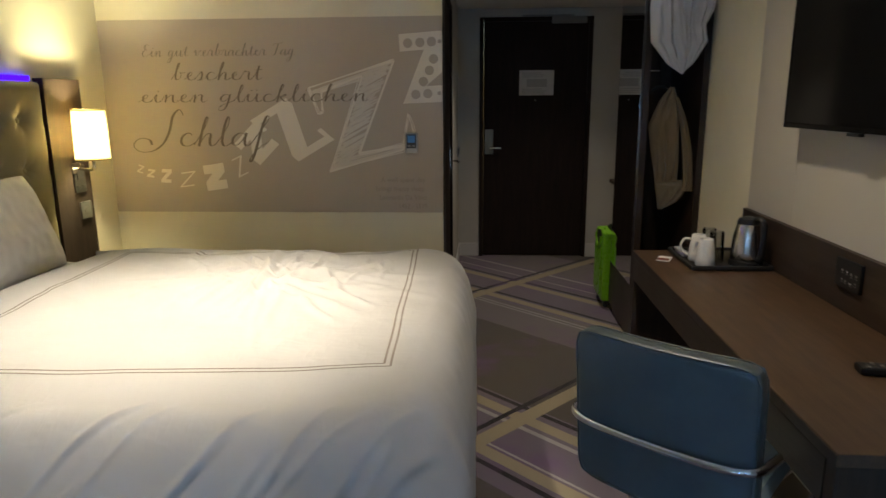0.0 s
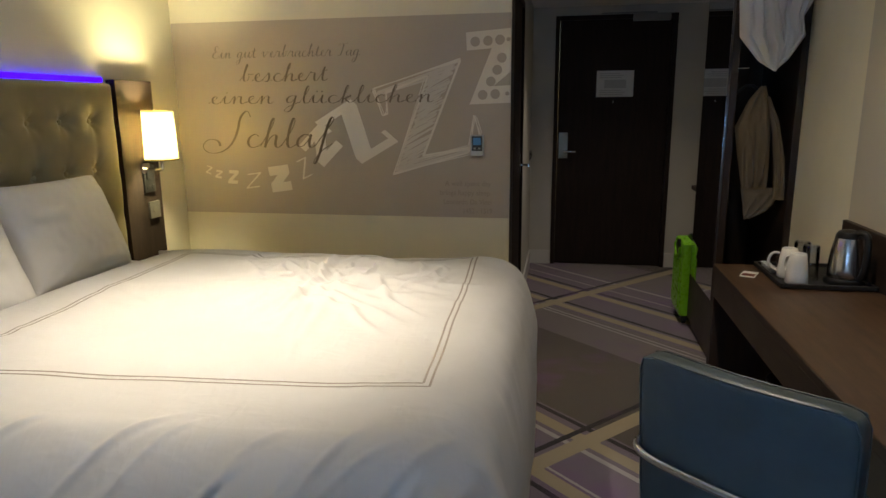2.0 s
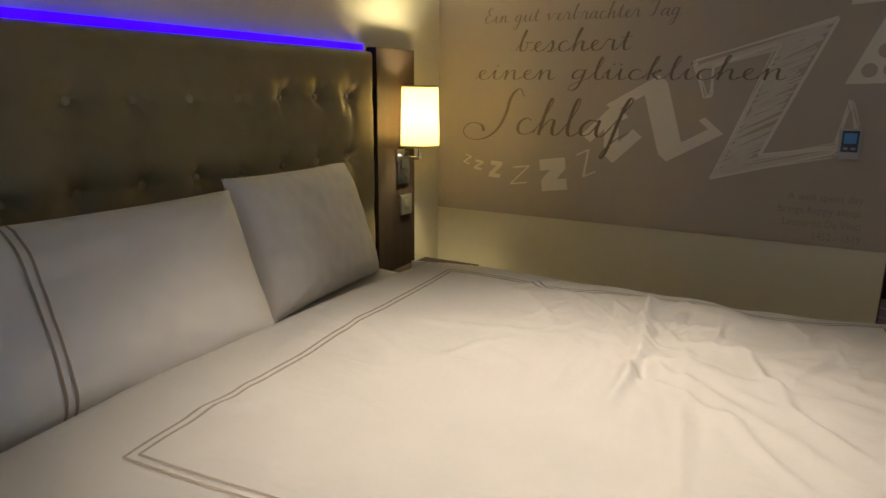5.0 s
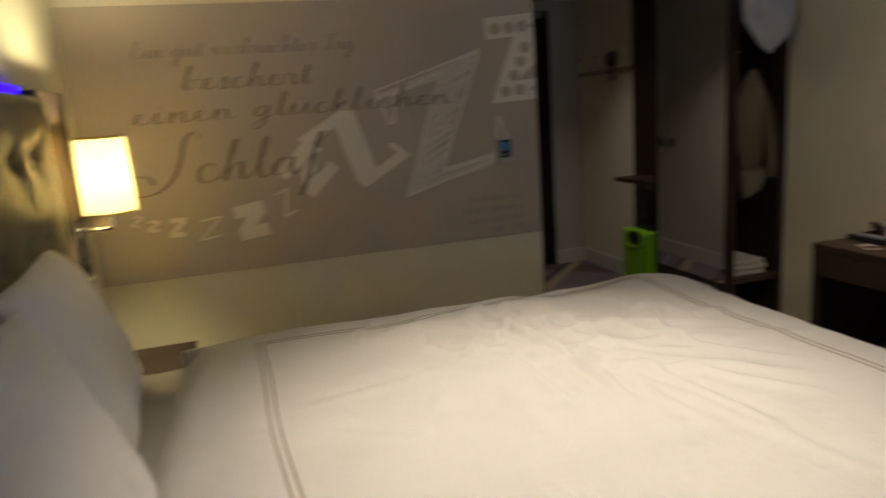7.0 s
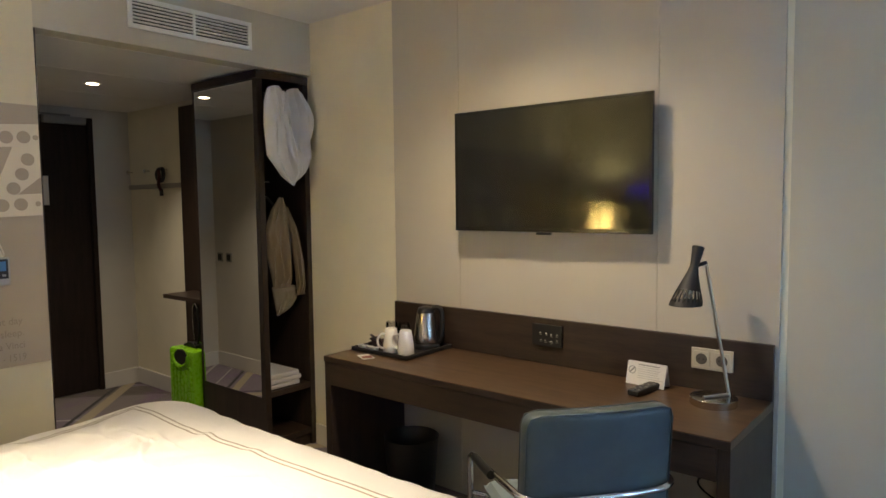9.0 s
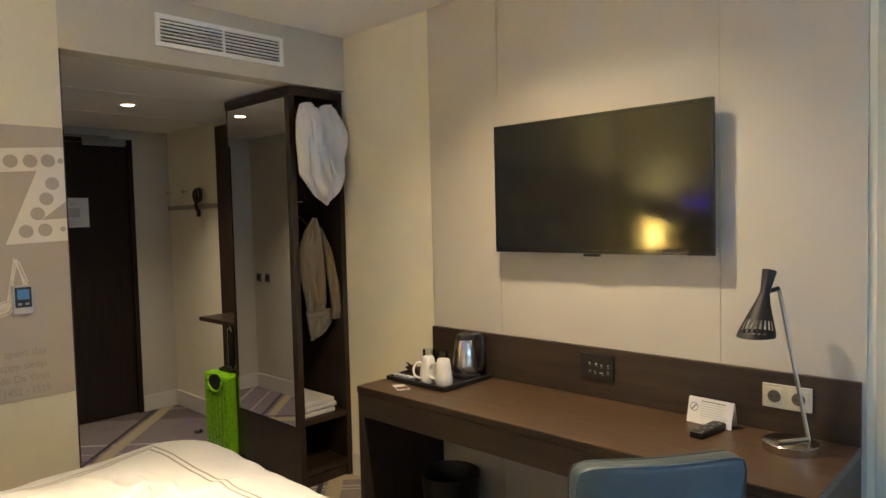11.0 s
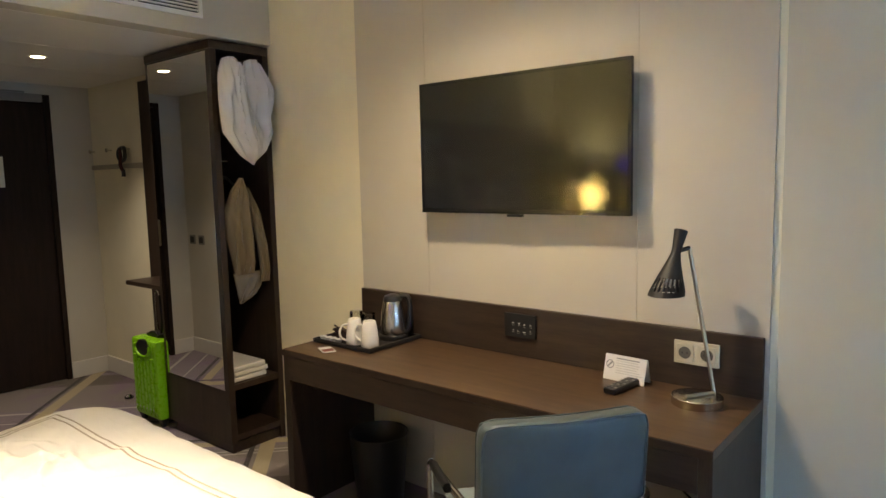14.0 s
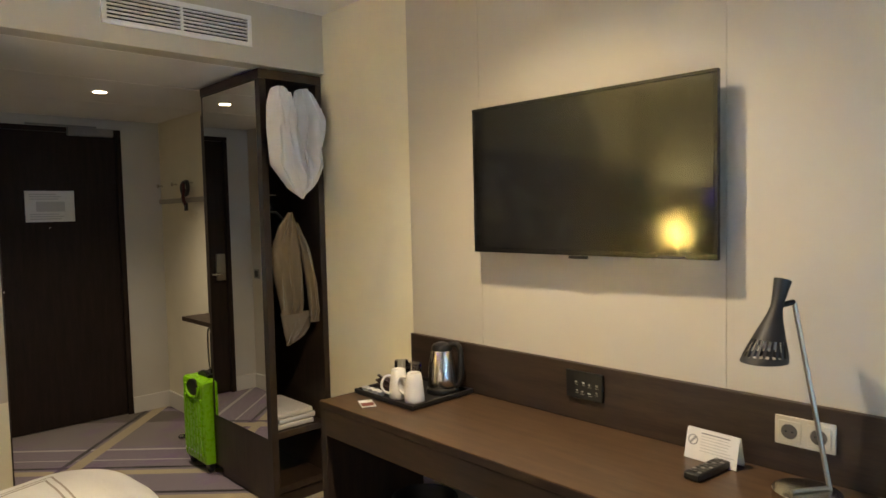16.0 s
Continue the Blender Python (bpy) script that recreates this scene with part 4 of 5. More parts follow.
def folds_at(x, y):
    total = 0.0
    for fx, fy, c, s, l, k, h, w in FOLD_CELLS.get((math.floor(x / 0.2), math.floor(y / 0.2)), ()):
        dx, dy = x - fx, y - fy
        t = dx * c + dy * s
        if t < -0.05 or t > l + 0.05:
            continue
        d = -dx * s + dy * c - k * (t - l / 2) ** 2
        if abs(d) > 3.5 * w:
            continue
        end = smooth01((t + 0.05) / 0.12) * smooth01((l + 0.05 - t) / 0.2)
        total += h * end * (math.exp(-(d / w) ** 2) - 0.30 * math.exp(-((d - 1.9 * w) / (1.2 * w)) ** 2))
    return total


def duvet_point(u, v):
    x = BX0 + u * (BX1 - BX0 + 0.74)
    y = BY0 - 0.74 + v * (BY1 - BY0 + 1.48)
    return duvet_at(x, y, u)


def duvet_at(x, y, u=1.0):
    d, qx, qy, nx, ny = rounded_edge(x, y, 0.16)
    r, d = 0.092, min(d, 0.78)
    a = Vector((x * 1.3 + y * 0.9, y * 1.3 - x * 0.9, 0.3))
    pleat = folds_at(x, y)
    w = 0.010 * noise.noise(a * 1.6) + 0.003 * noise.noise(Vector((a.x * 2.0, a.y * 6.0, 2.0)))
    crumple = math.exp(-((x + 0.55) / 0.42) ** 2 - ((y - 2.80) / 0.26) ** 2)
    w += crumple * (0.022 * noise.noise(Vector((a.x * 4.0, a.y * 3.0, 5.0))) + 0.007 * noise.noise(Vector((x * 16, y * 16, 1))))
    w += 0.016 * math.exp(-((y - 2.93) / 0.15) ** 2) * (0.85 + 0.25 * math.sin(x * 9 + 1)) * smooth01((x + 1.8) / 0.4)
    w += 0.018 * math.exp(-(x / 0.20) ** 2)
    w += pleat * (1 if d <= 0 else 0)
    soft = 0.018 * smooth01(-d / 0.45)
    if d <= 0:
        z = BT - 0.012 + w + soft
        if u < 0.04:
            z -= 0.05 * (1 - u / 0.04) ** 2
        return (x, y, z)
    along = qx + qy if y < 2.19 else qy - qx + 2 * BX1
    s = d / r
    if s < math.pi / 2:
        out, drop = r * math.sin(s), r * (1 - math.cos(s))
    else:
        out, drop = r, r + d - r * math.pi / 2
    hang = smooth01(drop / 0.5)
    turn = smooth01(drop / 0.08)
    fold = pleat * turn + 0.018 * hang * noise.noise(Vector((along * 4.0 + drop * 2.5, drop * 1.2, 7)))
    out += (0.01 + 0.17 * max(0.0, -ny) ** 3) * hang + (0.10 * max(0.0, -ny) ** 3 + 0.042 * max(0.0, nx) + 0.07 * max(0.0, nx) * max(0.0, -ny)) * smooth01(drop / 0.25) + fold
    z = max(BT - 0.012 + w * (1 - hang) + pleat * (1 - turn) - drop, 0.03)
    return (qx + nx * out, qy + ny * out, z)


def pillow(name_label, centre, w, h, t, turn, lean, stripe=False, group="bed pillows", roll=0):
    """A plump pillow that leans back against the headboard."""
    pw = thing("pillow", (0, 0, 0), name_label, "pillow", group)
    m = pose(*centre, 0, 0, turn) @ pose(0, 0, 0, 0, lean, 0) @ pose(0, 0, 0, roll)

    def f(side):
        def g(u, v):
            a, b = u * 2 - 1, v * 2 - 1
            p = max(0.0, (1 - a ** 4) * (1 - b ** 4)) ** 0.55
            pin = 1 - 0.035 * (1 - a * a) * (b * b)
            pz = 1 - 0.035 * (1 - b * b) * (a * a)
            wr = 0.006 * noise.noise(Vector((a * 3 + centre[1] * 5, b * 3, side))) + 0.005 * noise.noise(Vector((a * 8, b * 5 + centre[1], side + 3)))
            wr += 0.006 * (abs(a * b) ** 2) * math.sin(14 * math.atan2(1 - abs(b), 1.001 - abs(a)))
            return m @ Vector((side * (t / 2 * p + wr * p), a * w / 2 * pz, b * h / 2 * pin))
        return g
    bm = grid(48, 40, f(1))
    grid(48, 40, f(-1), bm)
    bmesh.ops.remove_doubles(bm, verts=bm.verts, dist=0.0008)
    bmesh.ops.recalc_face_normals(bm, faces=bm.faces[:])
    part("cover", bm, "linen", pw)
    if stripe:
        for off in (0.255, 0.28):
            def line(u, v):
                a = -1 + 2 * (off + (v - 0.5) * 0.008)
                b = (u * 2 - 1) * 0.97
                q = f(1)((a + 1) / 2, (b + 1) / 2)
                return q + (m.to_3x3() @ Vector((0.0025, 0, 0)))
            part("sewn_stripe", grid(24, 1, line), "stripe", pw)
    return pw


def build_bed():
    bed = thing("bed", (-0.85, 2.19, 0), "wide hotel bed with a white mattress", "bed")
    part("base", box(-1.88, 0.05, 1.36, 3.02, 0.03, 0.34, 0.02), "dark_wood_y", bed)
    part("mattress", box(-1.885, 0.04, 1.345, 3.035, 0.342, 0.70, 0.06, segments=4), "linen", bed)
    part("sheet", grid(30, 40, lambda u, v: (-1.885 + u * 0.5, 1.36 + v * 1.66, 0.706 + 0.004 * noise.noise(Vector((u * 6, v * 14, 0)))), thickness=0.004), "linen", bed)
    dv = thing("duvet", (-0.8, 2.19, 0.72), "rumpled white duvet with double grey border lines", "duvet")
    part("cover", grid(460, 560, duvet_point, thickness=-0.006), "duvet", dv)
    for k in range(2):
        s = 0.018 * k
        hn, fn, ff, hf = (-1.318 + s, 1.573 + s), (-0.016 - s, 1.648 + s), (-0.074 - s, 2.978 - s), (-1.385 + s, 2.907 - s)
        for (x0, y0), (x1, y1) in ((hn, fn), (hf, ff), (hn, hf), (fn, ff)):
            def ribbon(u, v):
                dx, dy = ((0, 1) if abs(y1 - y0) < 0.5 else (1, 0))
                x, y = x0 + (x1 - x0) * u, y0 + (y1 - y0) * u
                bend = 0.014 * noise.noise(Vector((x * 2.5, y * 2.5, 4))) * min(1, 12 * u * (1 - u))
                p = Vector(duvet_at(x + dx * (bend + (v - 0.5) * 0.006), y + dy * (bend + (v - 0.5) * 0.006)))
                return p + Vector((0, 0, 0.0015))
            part("border_line", grid(150, 1, ribbon), "stripe", dv, "thin grey sewn line")
    pillow("plump white pillow leaning on the headboard", (-1.780, 2.648, 0.922), 0.71, 0.45, 0.15, 8, -20, roll=-1.5)
    pillow("plump white pillow with double grey stripes", (-1.700, 1.852, 0.912), 0.85, 0.45, 0.16, -2, -23, True, roll=-0.5)
    # headboard
    hb = thing("headboard", (-1.93, 2.19, 0.3), "olive bronze button-tufted leatherette headboard with violet glow", "headboard")
    y0, y1, z0, z1 = 1.16, 3.212, 0.32, 1.549
    rows = [1.368, 1.138, 0.908, 0.678]
    buttons = [(3.04 - 0.186 * i, z) for z in rows for i in range(10)]

    def face(u, v):
        y, z = y0 + u * (y1 - y0), z0 + v * (z1 - z0)
        e = min(y - y0, y1 - y, z1 - z, z - z0)
        x = -1.945 + 0.058 * math.sqrt(max(0.0, 1 - (1 - min(1, e / 0.045)) ** 2))
        for by, bz in buttons:
            dy, dz = y - by, z - bz
            q = dy * dy + dz * dz
            if q < 0.03:
                a = math.atan2(dz, dy)
                pucker = 1 + 0.35 * math.cos(6 * a + by * 9) * smooth01(math.sqrt(q) / 0.02)
                x -= 0.022 * math.exp(-q / 0.0007) + 0.012 * pucker * math.exp(-q / 0.0035)
        for rz in rows:
            x -= 0.0035 * math.exp(-((z - rz) / 0.030) ** 2)
        near = abs((3.04 - y) / 0.186 - round((3.04 - y) / 0.186)) * 0.186
        x -= 0.0015 * math.exp(-(near / 0.018) ** 2) * (z < 1.40)
        x += 0.003 * noise.noise(Vector((y * 5, z * 5, 0)))
        return (x, y, z)
    part("cushion", grid(210, 124, face, thickness=-0.004), "leatherette", hb)
    for by, bz in buttons:
        part("button", lathe([(0.013, 0), (0.012, 0.004), (0.007, 0.007), (0, 0.008)], 12, m=pose(-1.9225, by, bz, 0, 90)), "leatherette", hb)
    part("backboard", box(-1.975, -1.946, 1.14, 3.225, 0.1, 1.549, 0.003), "dark_wood", hb)
    part("light_strip", box(-1.974, -1.955, 1.17, 3.215, 1.550, 1.574, 0.002), "led", hb, "glowing violet light strip")
    # dark side board with lamp, switch and sockets
    post = thing("bedside_board", (-1.95, 3.44, 0.0), "dark wooden bedside wall board with switches", "wall board")
    part("board", box(-1.977, -1.925, 3.262, 3.562, 0.0, 1.566, 0.004), "board_wood", post)
    part("shadow_gap", box(-1.977, -1.95, 3.227, 3.2605, 0.0, 1.55, 0.002), "black", post)
    sw = part("switch_plate", box(-1.9248, -1.915, 3.405, 3.50, 0.982, 1.125, 0.003), "black", post, "dark steel switch and reading-light plate")
    part("rocker", box(-1.915, -1.911, 3.425, 3.48, 1.05, 1.10, 0.002), "black", sw)
    for yy in (3.43, 3.475):
        part("rocker", box(-1.915, -1.912, yy - 0.012, yy + 0.012, 1.0, 1.02, 0.002), "black", sw)
    so = part("socket_plate", box(-1.9248, -1.914, 3.43, 3.52, 0.838, 0.93, 0.004), "dark_plate", post, "grey socket plate")
    part("socket_well", lathe([(0, 0), (0.02, 0), (0.02, 0.002), (0, 0.002)], 20, m=pose(-1.9145, 3.475, 0.884, 0, 90)), "socket_dark", so)
    # wall lamp
    wl = thing("wall_lamp", (-1.92, 3.43, 1.10), "lit cream drum wall lamp on a chrome arm", "lamp")
    cx, cy = -1.805, 3.41
    part("back_plate", box(-1.9248, -1.912, 3.395, 3.46, 1.085, 1.14, 0.004), "chrome", wl)
    part("arm", tube([(-1.912, 3.425, 1.11), (-1.86, 3.425, 1.105), (-1.82, 3.42, 1.105), (cx, cy, 1.112), (cx, cy, 1.17)], 0.008, smooth_steps=2), "chrome", wl)
    part("bulb", lathe([(0, 1.235), (0.012, 1.237), (0.013, 1.25), (0.006, 1.262), (0, 1.262)], 16, m=pose(cx, cy, 0)), "bulb", wl)
    part("lamp_holder", lathe([(0, 1.165), (0.016, 1.165), (0.016, 1.22), (0.012, 1.235), (0, 1.235)], 16, m=pose(cx, cy, 0)), "trim", wl)
    sh = part("shade", lathe([(0.081, 1.162), (0.0835, 1.162), (0.078, 1.412), (0.0755, 1.412), (0.081, 1.162)], 48, m=pose(cx, cy, 0)), "shade", wl, "cream drum shade glowing yellow")
    for z, r in ((1.160, 0.0845), (1.410, 0.0790)):
        part("binding", lathe([(r - 0.004, z - 0.003), (r, z - 0.003), (r - 0.0005, z + 0.005), (r - 0.004, z + 0.005), (r - 0.004, z - 0.003)], 48, m=pose(cx, cy, 0)), "shade_trim", sh)
    bpy.data.objects["wall_lamp_bulb_light"].location = (cx, cy, 1.295)
    # night table
    nt = thing("nightstand", (-1.8, 3.4, 0), "low dark wooden bedside table", "nightstand")
    part("top", box(-1.924, -1.63, 3.10, 3.66, 0.565, 0.593, 0.003), "door_wood", nt)
    part("body", box(-1.92, -1.66, 3.13, 3.63, 0.12, 0.564, 0.003), "dark_wood", nt)
    part("plinth", box(-1.92, -1.69, 3.16, 3.60, 0.0, 0.119, 0.003), "dark_wood", nt)


build_bed()

# ---- wardrobe ----


def build_wardrobe():
    x0, x1, y0, y1, zt = 1.096, 1.4575, 3.914, 4.594, 2.219
    wd = thing("wardrobe", (1.28, 4.25, 0), "open dark wooden wardrobe with a tall mirror side", "wardrobe")
    part("top", box(x0, x1 - 0.001, y0, y1, zt - 0.045, zt, 0.003), "dark_wood_y", wd)
    part("mirror_side", box(x0 + 0.004, x0 + 0.04, y0 + 0.001, y1 - 0.001, 0.06, zt - 0.0455, 0.003), "dark_wood", wd)
    part("wall_side", box(x1 - 0.035, x1 - 0.001, y0 + 0.001, y1 - 0.001, 0.0, zt - 0.0455, 0.003), "dark_wood", wd)
    part("back", box(x0 + 0.0405, x1 - 0.0355, y1 - 0.03, y1 - 0.002, 0.06, zt - 0.0455, 0.002), "dark_wood", wd)
    part("shelf", box(x0 + 0.0405, x1 - 0.0355, y0 + 0.004, y1 - 0.0305, 0.355, 0.388, 0.003), "dark_wood_y", wd)
    part("bottom", box(x0 + 0.0405, x1 - 0.0355, y0 + 0.004, y1 - 0.0305, 0.07, 0.105, 0.003), "dark_wood_y", wd)
    part("plinth", box(x0 + 0.02, x1 - 0.036, y0 + 0.02, y1 - 0.06, 0.0, 0.0595, 0.002), "dark_wood_y", wd)
    part("mirror", box(x0 - 0.001, x0 + 0.0035, y0 + 0.035, y1 - 0.035, 0.36, zt - 0.055, 0.0008), "mirror", wd, "tall silvered mirror")
    part("hanging_rail", tube([(x0 + 0.041, 4.25, 2.02), (x1 - 0.036, 4.25, 2.02)], 0.011), "chrome", wd)
    part("front_bar", tube([(x0 + 0.041, 3.96, 1.60), (x0 + 0.10, 3.96, 1.60)], 0.004), "chrome", wd)

    robe = thing("hanging_robe", (1.31, 3.88, 1.6), "white folded terry robes hanging in the wardrobe", "bathrobe")

    def cloth_panel(name, mat, owner, left, right, y, depth, pleat, seed, dome=0.0):
        """Hanging cloth between two edges, each a few (height, x) pairs from the top down."""
        zs = [p[0] for p in left][::-1]
        zt, zb = left[0][0], left[-1][0]

        def face(side):
            def g(u, v):
                z = zt + (zb - zt) * v
                a = float(np.interp(z, zs, [p[1] for p in left][::-1]))
                b = float(np.interp(z, [p[0] for p in right][::-1], [p[1] for p in right][::-1]))
                e = max(0.0, 1 - (2 * u - 1) ** 2) ** 0.45 * smooth01((1.02 - v) * 6)
                n1 = noise.noise(Vector((u * 3.2 + v * 0.9 + seed, v * 1.1, seed)))
                n2 = noise.noise(Vector((u * 7.5 - v * 1.6, v * 2.4, seed + 5)))
                fold = pleat * (1 - 2.6 * abs(n1)) + pleat * 0.35 * n2
                return (a + (b - a) * u, y + (side * depth - max(-pleat * 0.6, fold)) * e * (0.45 + 0.55 * smooth01(v * 5)), z + dome * (1 - (2 * u - 1) ** 2) ** 0.5 * (1 - v) ** 6)
            return g
        bm = grid(46, 60, face(-1))
        grid(46, 60, face(1), bm)
        bmesh.ops.remove_doubles(bm, verts=bm.verts, dist=0.0006)
        bmesh.ops.recalc_face_normals(bm, faces=bm.faces[:])
        part(name, bm, mat, owner)

    cloth_panel("robe", "towel", robe, [(2.085, 1.118), (2.03, 1.104), (1.91, 1.100), (1.744, 1.114), (1.627, 1.209), (1.578, 1.286)],
                [(2.085, 1.225), (2.0, 1.252), (1.85, 1.290), (1.70, 1.316), (1.60, 1.306), (1.578, 1.298)], 3.860, 0.030, 0.046, 1.0, 0.045)
    cloth_panel("robe", "towel", robe, [(2.085, 1.262), (2.0, 1.246), (1.85, 1.275), (1.70, 1.298), (1.585, 1.290)],
                [(2.085, 1.375), (2.05, 1.404), (1.967, 1.452), (1.905, 1.440), (1.832, 1.403), (1.745, 1.420), (1.628, 1.345), (1.585, 1.300)], 3.872, 0.026, 0.046, 4.0, 0.050)
    cloth_panel("lapel", "towel", robe, [(2.10, 1.180), (2.03, 1.186), (1.968, 1.186)], [(2.10, 1.215), (2.03, 1.236), (1.968, 1.250)], 3.812, 0.008, 0.006, 7.0)

    coat = thing("hanging_coat", (1.27, 3.95, 0.80), "beige cotton coat hanging in folds in the wardrobe", "coat")
    cloth_panel("body", "robe", coat, [(1.510, 1.262), (1.44, 1.208), (1.302, 1.150), (1.156, 1.174), (0.978, 1.210)],
                [(1.510, 1.285), (1.44, 1.305), (1.302, 1.326), (1.10, 1.334), (0.978, 1.334)], 3.965, 0.028, 0.026, 2.0)
    cloth_panel("sleeve", "robe", coat, [(1.455, 1.280), (1.30, 1.328), (1.10, 1.354), (0.925, 1.362)],
                [(1.455, 1.305), (1.316, 1.362), (1.135, 1.402), (0.925, 1.420)], 3.945, 0.026, 0.014, 6.0)
    cloth_panel("lining", "lining", coat, [(0.985, 1.210), (0.90, 1.226), (0.812, 1.240)], [(0.985, 1.400), (0.90, 1.385), (0.86, 1.350), (0.812, 1.262)], 3.985, 0.014, 0.014, 9.0)
    hang = thing("coat_hanger", (1.25, 4.15, 1.55), "black coat hanger with a chrome hook", "hanger")
    part("hook", tube([(1.235, 4.25, 2.035), (1.25, 4.25, 2.05), (1.262, 4.25, 2.03), (1.25, 4.24, 1.99), (1.245, 4.15, 1.60), (1.235, 4.07, 1.53)], 0.003, 8, smooth_steps=2), "chrome", hang)
    part("shoulder", tube([(1.16, 4.07, 1.47), (1.235, 4.07, 1.53), (1.31, 4.07, 1.46)], 0.008, 8, smooth_steps=1), "black", hang)
    for i, (z, dx) in enumerate(((0.3885, 0.0), (0.418, 0.012), (0.447, -0.004))):
        tw = thing("folded_towel", (1.25, 4.12, z), "folded white cotton towel in a stack", "towel", "folded towels")
        bm2 = box(1.15 + dx, 1.365 + dx, 3.945, 4.285, z, z + 0.0285, 0.012, segments=4)
        for vert in bm2.verts:
            vert.co.z += 0.004 * noise.noise(Vector((vert.co.x * 20, vert.co.y * 14, i))) * (vert.co.z > z + 0.005)
        part("fold", bm2, "towel", tw)


build_wardrobe()

# ---- desk and what stands on it ----


def build_desk():
    x0, x1, y0, y1, zt = 0.931, 1.445, 1.334, 3.195, 0.745
    dk = thing("desk", (1.19, 2.26, 0), "long dark brown wooden desk with a back panel", "desk")
    part("top", box(x0, x1, y0, y1, zt - 0.03, zt, 0.003), "desk_wood", dk)
    part("apron", box(x0 - 0.001, x0 + 0.026, y0 + 0.0405, y1 - 0.0405, zt - 0.135, zt - 0.0305, 0.0015), "dark_wood_y", dk)
    part("edge_band", box(x0 - 0.0022, x0 - 0.0004, y0, y1, zt - 0.029, zt - 0.003, 0.0006), "dark_wood_y", dk)
    part("side_panel", box(x0 + 0.002, x1 - 0.001, y1 - 0.04, y1 - 0.001, 0.0, zt - 0.0305, 0.002), "dark_wood", dk)
    part("side_panel", box(x0 + 0.002, x1 - 0.001, y0 + 0.001, y0 + 0.04, 0.0, zt - 0.0305, 0.002), "dark_wood", dk)
    part("back_panel", box(x1 - 0.022, x1, y0, y1, zt + 0.0005, 0.949, 0.003), "dark_wood_y", dk)
    # tv
    tv = thing("television", (1.4, 2.24, 1.337), "flat black wall-mounted television, switched off", "television")
    ya, yb, za, zb, xf = 1.764, 2.721, 1.337, 1.887, 1.366
    part("body", box(xf + 0.004, xf + 0.020, ya, yb, za, zb, 0.004), "tv_black", tv)
    part("rear_housing", box(xf + 0.0205, xf + 0.045, ya + 0.13, yb - 0.13, za + 0.03, zb - 0.12, 0.008), "tv_black", tv)
    part("screen", box(xf + 0.0015, xf + 0.0045, ya + 0.012, yb - 0.012, za + 0.018, zb - 0.012, 0.0005), "screen", tv, "dark glossy screen")
    bm = box(xf, xf + 0.006, ya, yb, za, za + 0.017, 0.002)
    box(xf, xf + 0.006, ya, yb, zb - 0.011, zb, 0.002, bm=bm)
    box(xf, xf + 0.006, ya, ya + 0.011, za + 0.017, zb - 0.011, 0.002, bm=bm)
    box(xf, xf + 0.006, yb - 0.011, yb, za + 0.017, zb - 0.011, 0.002, bm=bm)
    part("bezel", bm, "tv_black", tv)
    part("wall_mount", box(xf + 0.0455, XP - 0.0040, 2.05, 2.45, 1.45, 1.75, 0.004), "matt_black", tv)
    part("sensor", box(xf - 0.001, xf + 0.018, 2.21, 2.28, za - 0.012, za - 0.0005, 0.004), "black", tv)
    part("logo_bar", box(xf - 0.0006, xf + 0.001, 1.86, 1.95, za + 0.003, za + 0.009), "dark_plate", tv, smooth=False)
    tv.rotation_euler = (0, 0, radians(0.8))
    # media outlet and power sockets in the back panel
    xb = x1 - 0.0225
    mo = thing("media_panel", (xb, 2.23, 0.85), "black media connection plate with white marks", "socket")
    part("plate", box(xb - 0.012, xb, 2.178, 2.328, 0.829, 0.925, 0.003), "black", mo)
    rng = random.Random(8)
    for i in range(8):
        yy = 2.200 + (i % 4) * 0.027 + rng.uniform(-0.004, 0.004)
        zz = 0.852 + 0.030 * (i // 4) + rng.uniform(-0.004, 0.004)
        w, h = rng.uniform(0.006, 0.014), rng.uniform(0.003, 0.008)
        part("port", box(xb - 0.0128, xb - 0.0118, yy, yy + w, zz, zz + h, 0.0004), "pod" if i in (1, 6) else "silver" if i % 2 else "steel_plate", mo)
        part("port_mark", box(xb - 0.0126, xb - 0.0119, yy - 0.003, yy + 0.010, zz - 0.0065, zz - 0.0045), "steel_plate", mo, smooth=False)
    so = thing("double_socket", (xb, 1.555, 0.84), "cream double power socket on the desk panel", "socket")
    part("plate", box(xb - 0.011, xb, 1.467, 1.619, 0.830, 0.910, 0.004), "socket", so)
    for yy in (1.506, 1.580):
        s = part("insert", box(xb - 0.014, xb - 0.0108, yy - 0.029, yy + 0.029, 0.841, 0.899, 0.003), "socket", so)
        part("well", lathe([(0.021, 0.0), (0.021, 0.0008), (0.019, 0.0012), (0, 0.0012)], 24, m=pose(xb - 0.0142, yy, 0.870, 0, -90)), "socket_dark", s)
        for dz in (-0.0085, 0.0085):
            part("contact", lathe([(0, 0), (0.003, 0), (0.003, 0.001), (0, 0.001)], 10, m=pose(xb - 0.0155, yy + dz, 0.870, 0, -90)), "black", s)
    desk_lamp(zt)
    tent_card(zt)
    remote(zt)
    tea_tray(zt)
    sachet = thing("paper_sachet", (1.01, 2.98, zt), "small red and white paper sachet on the desk", "sachet")
    bm = box(-0.045, 0.045, -0.028, 0.028, 0.0, 0.004, 0.0015)
    bmesh.ops.transform(bm, matrix=pose(1.028, 3.008, zt + 0.0005, 0, 0, 65), verts=bm.verts)
    part("packet", bm, "paper", sachet)
    bm = box(-0.040, 0.002, -0.024, 0.024, 0.0042, 0.0048)
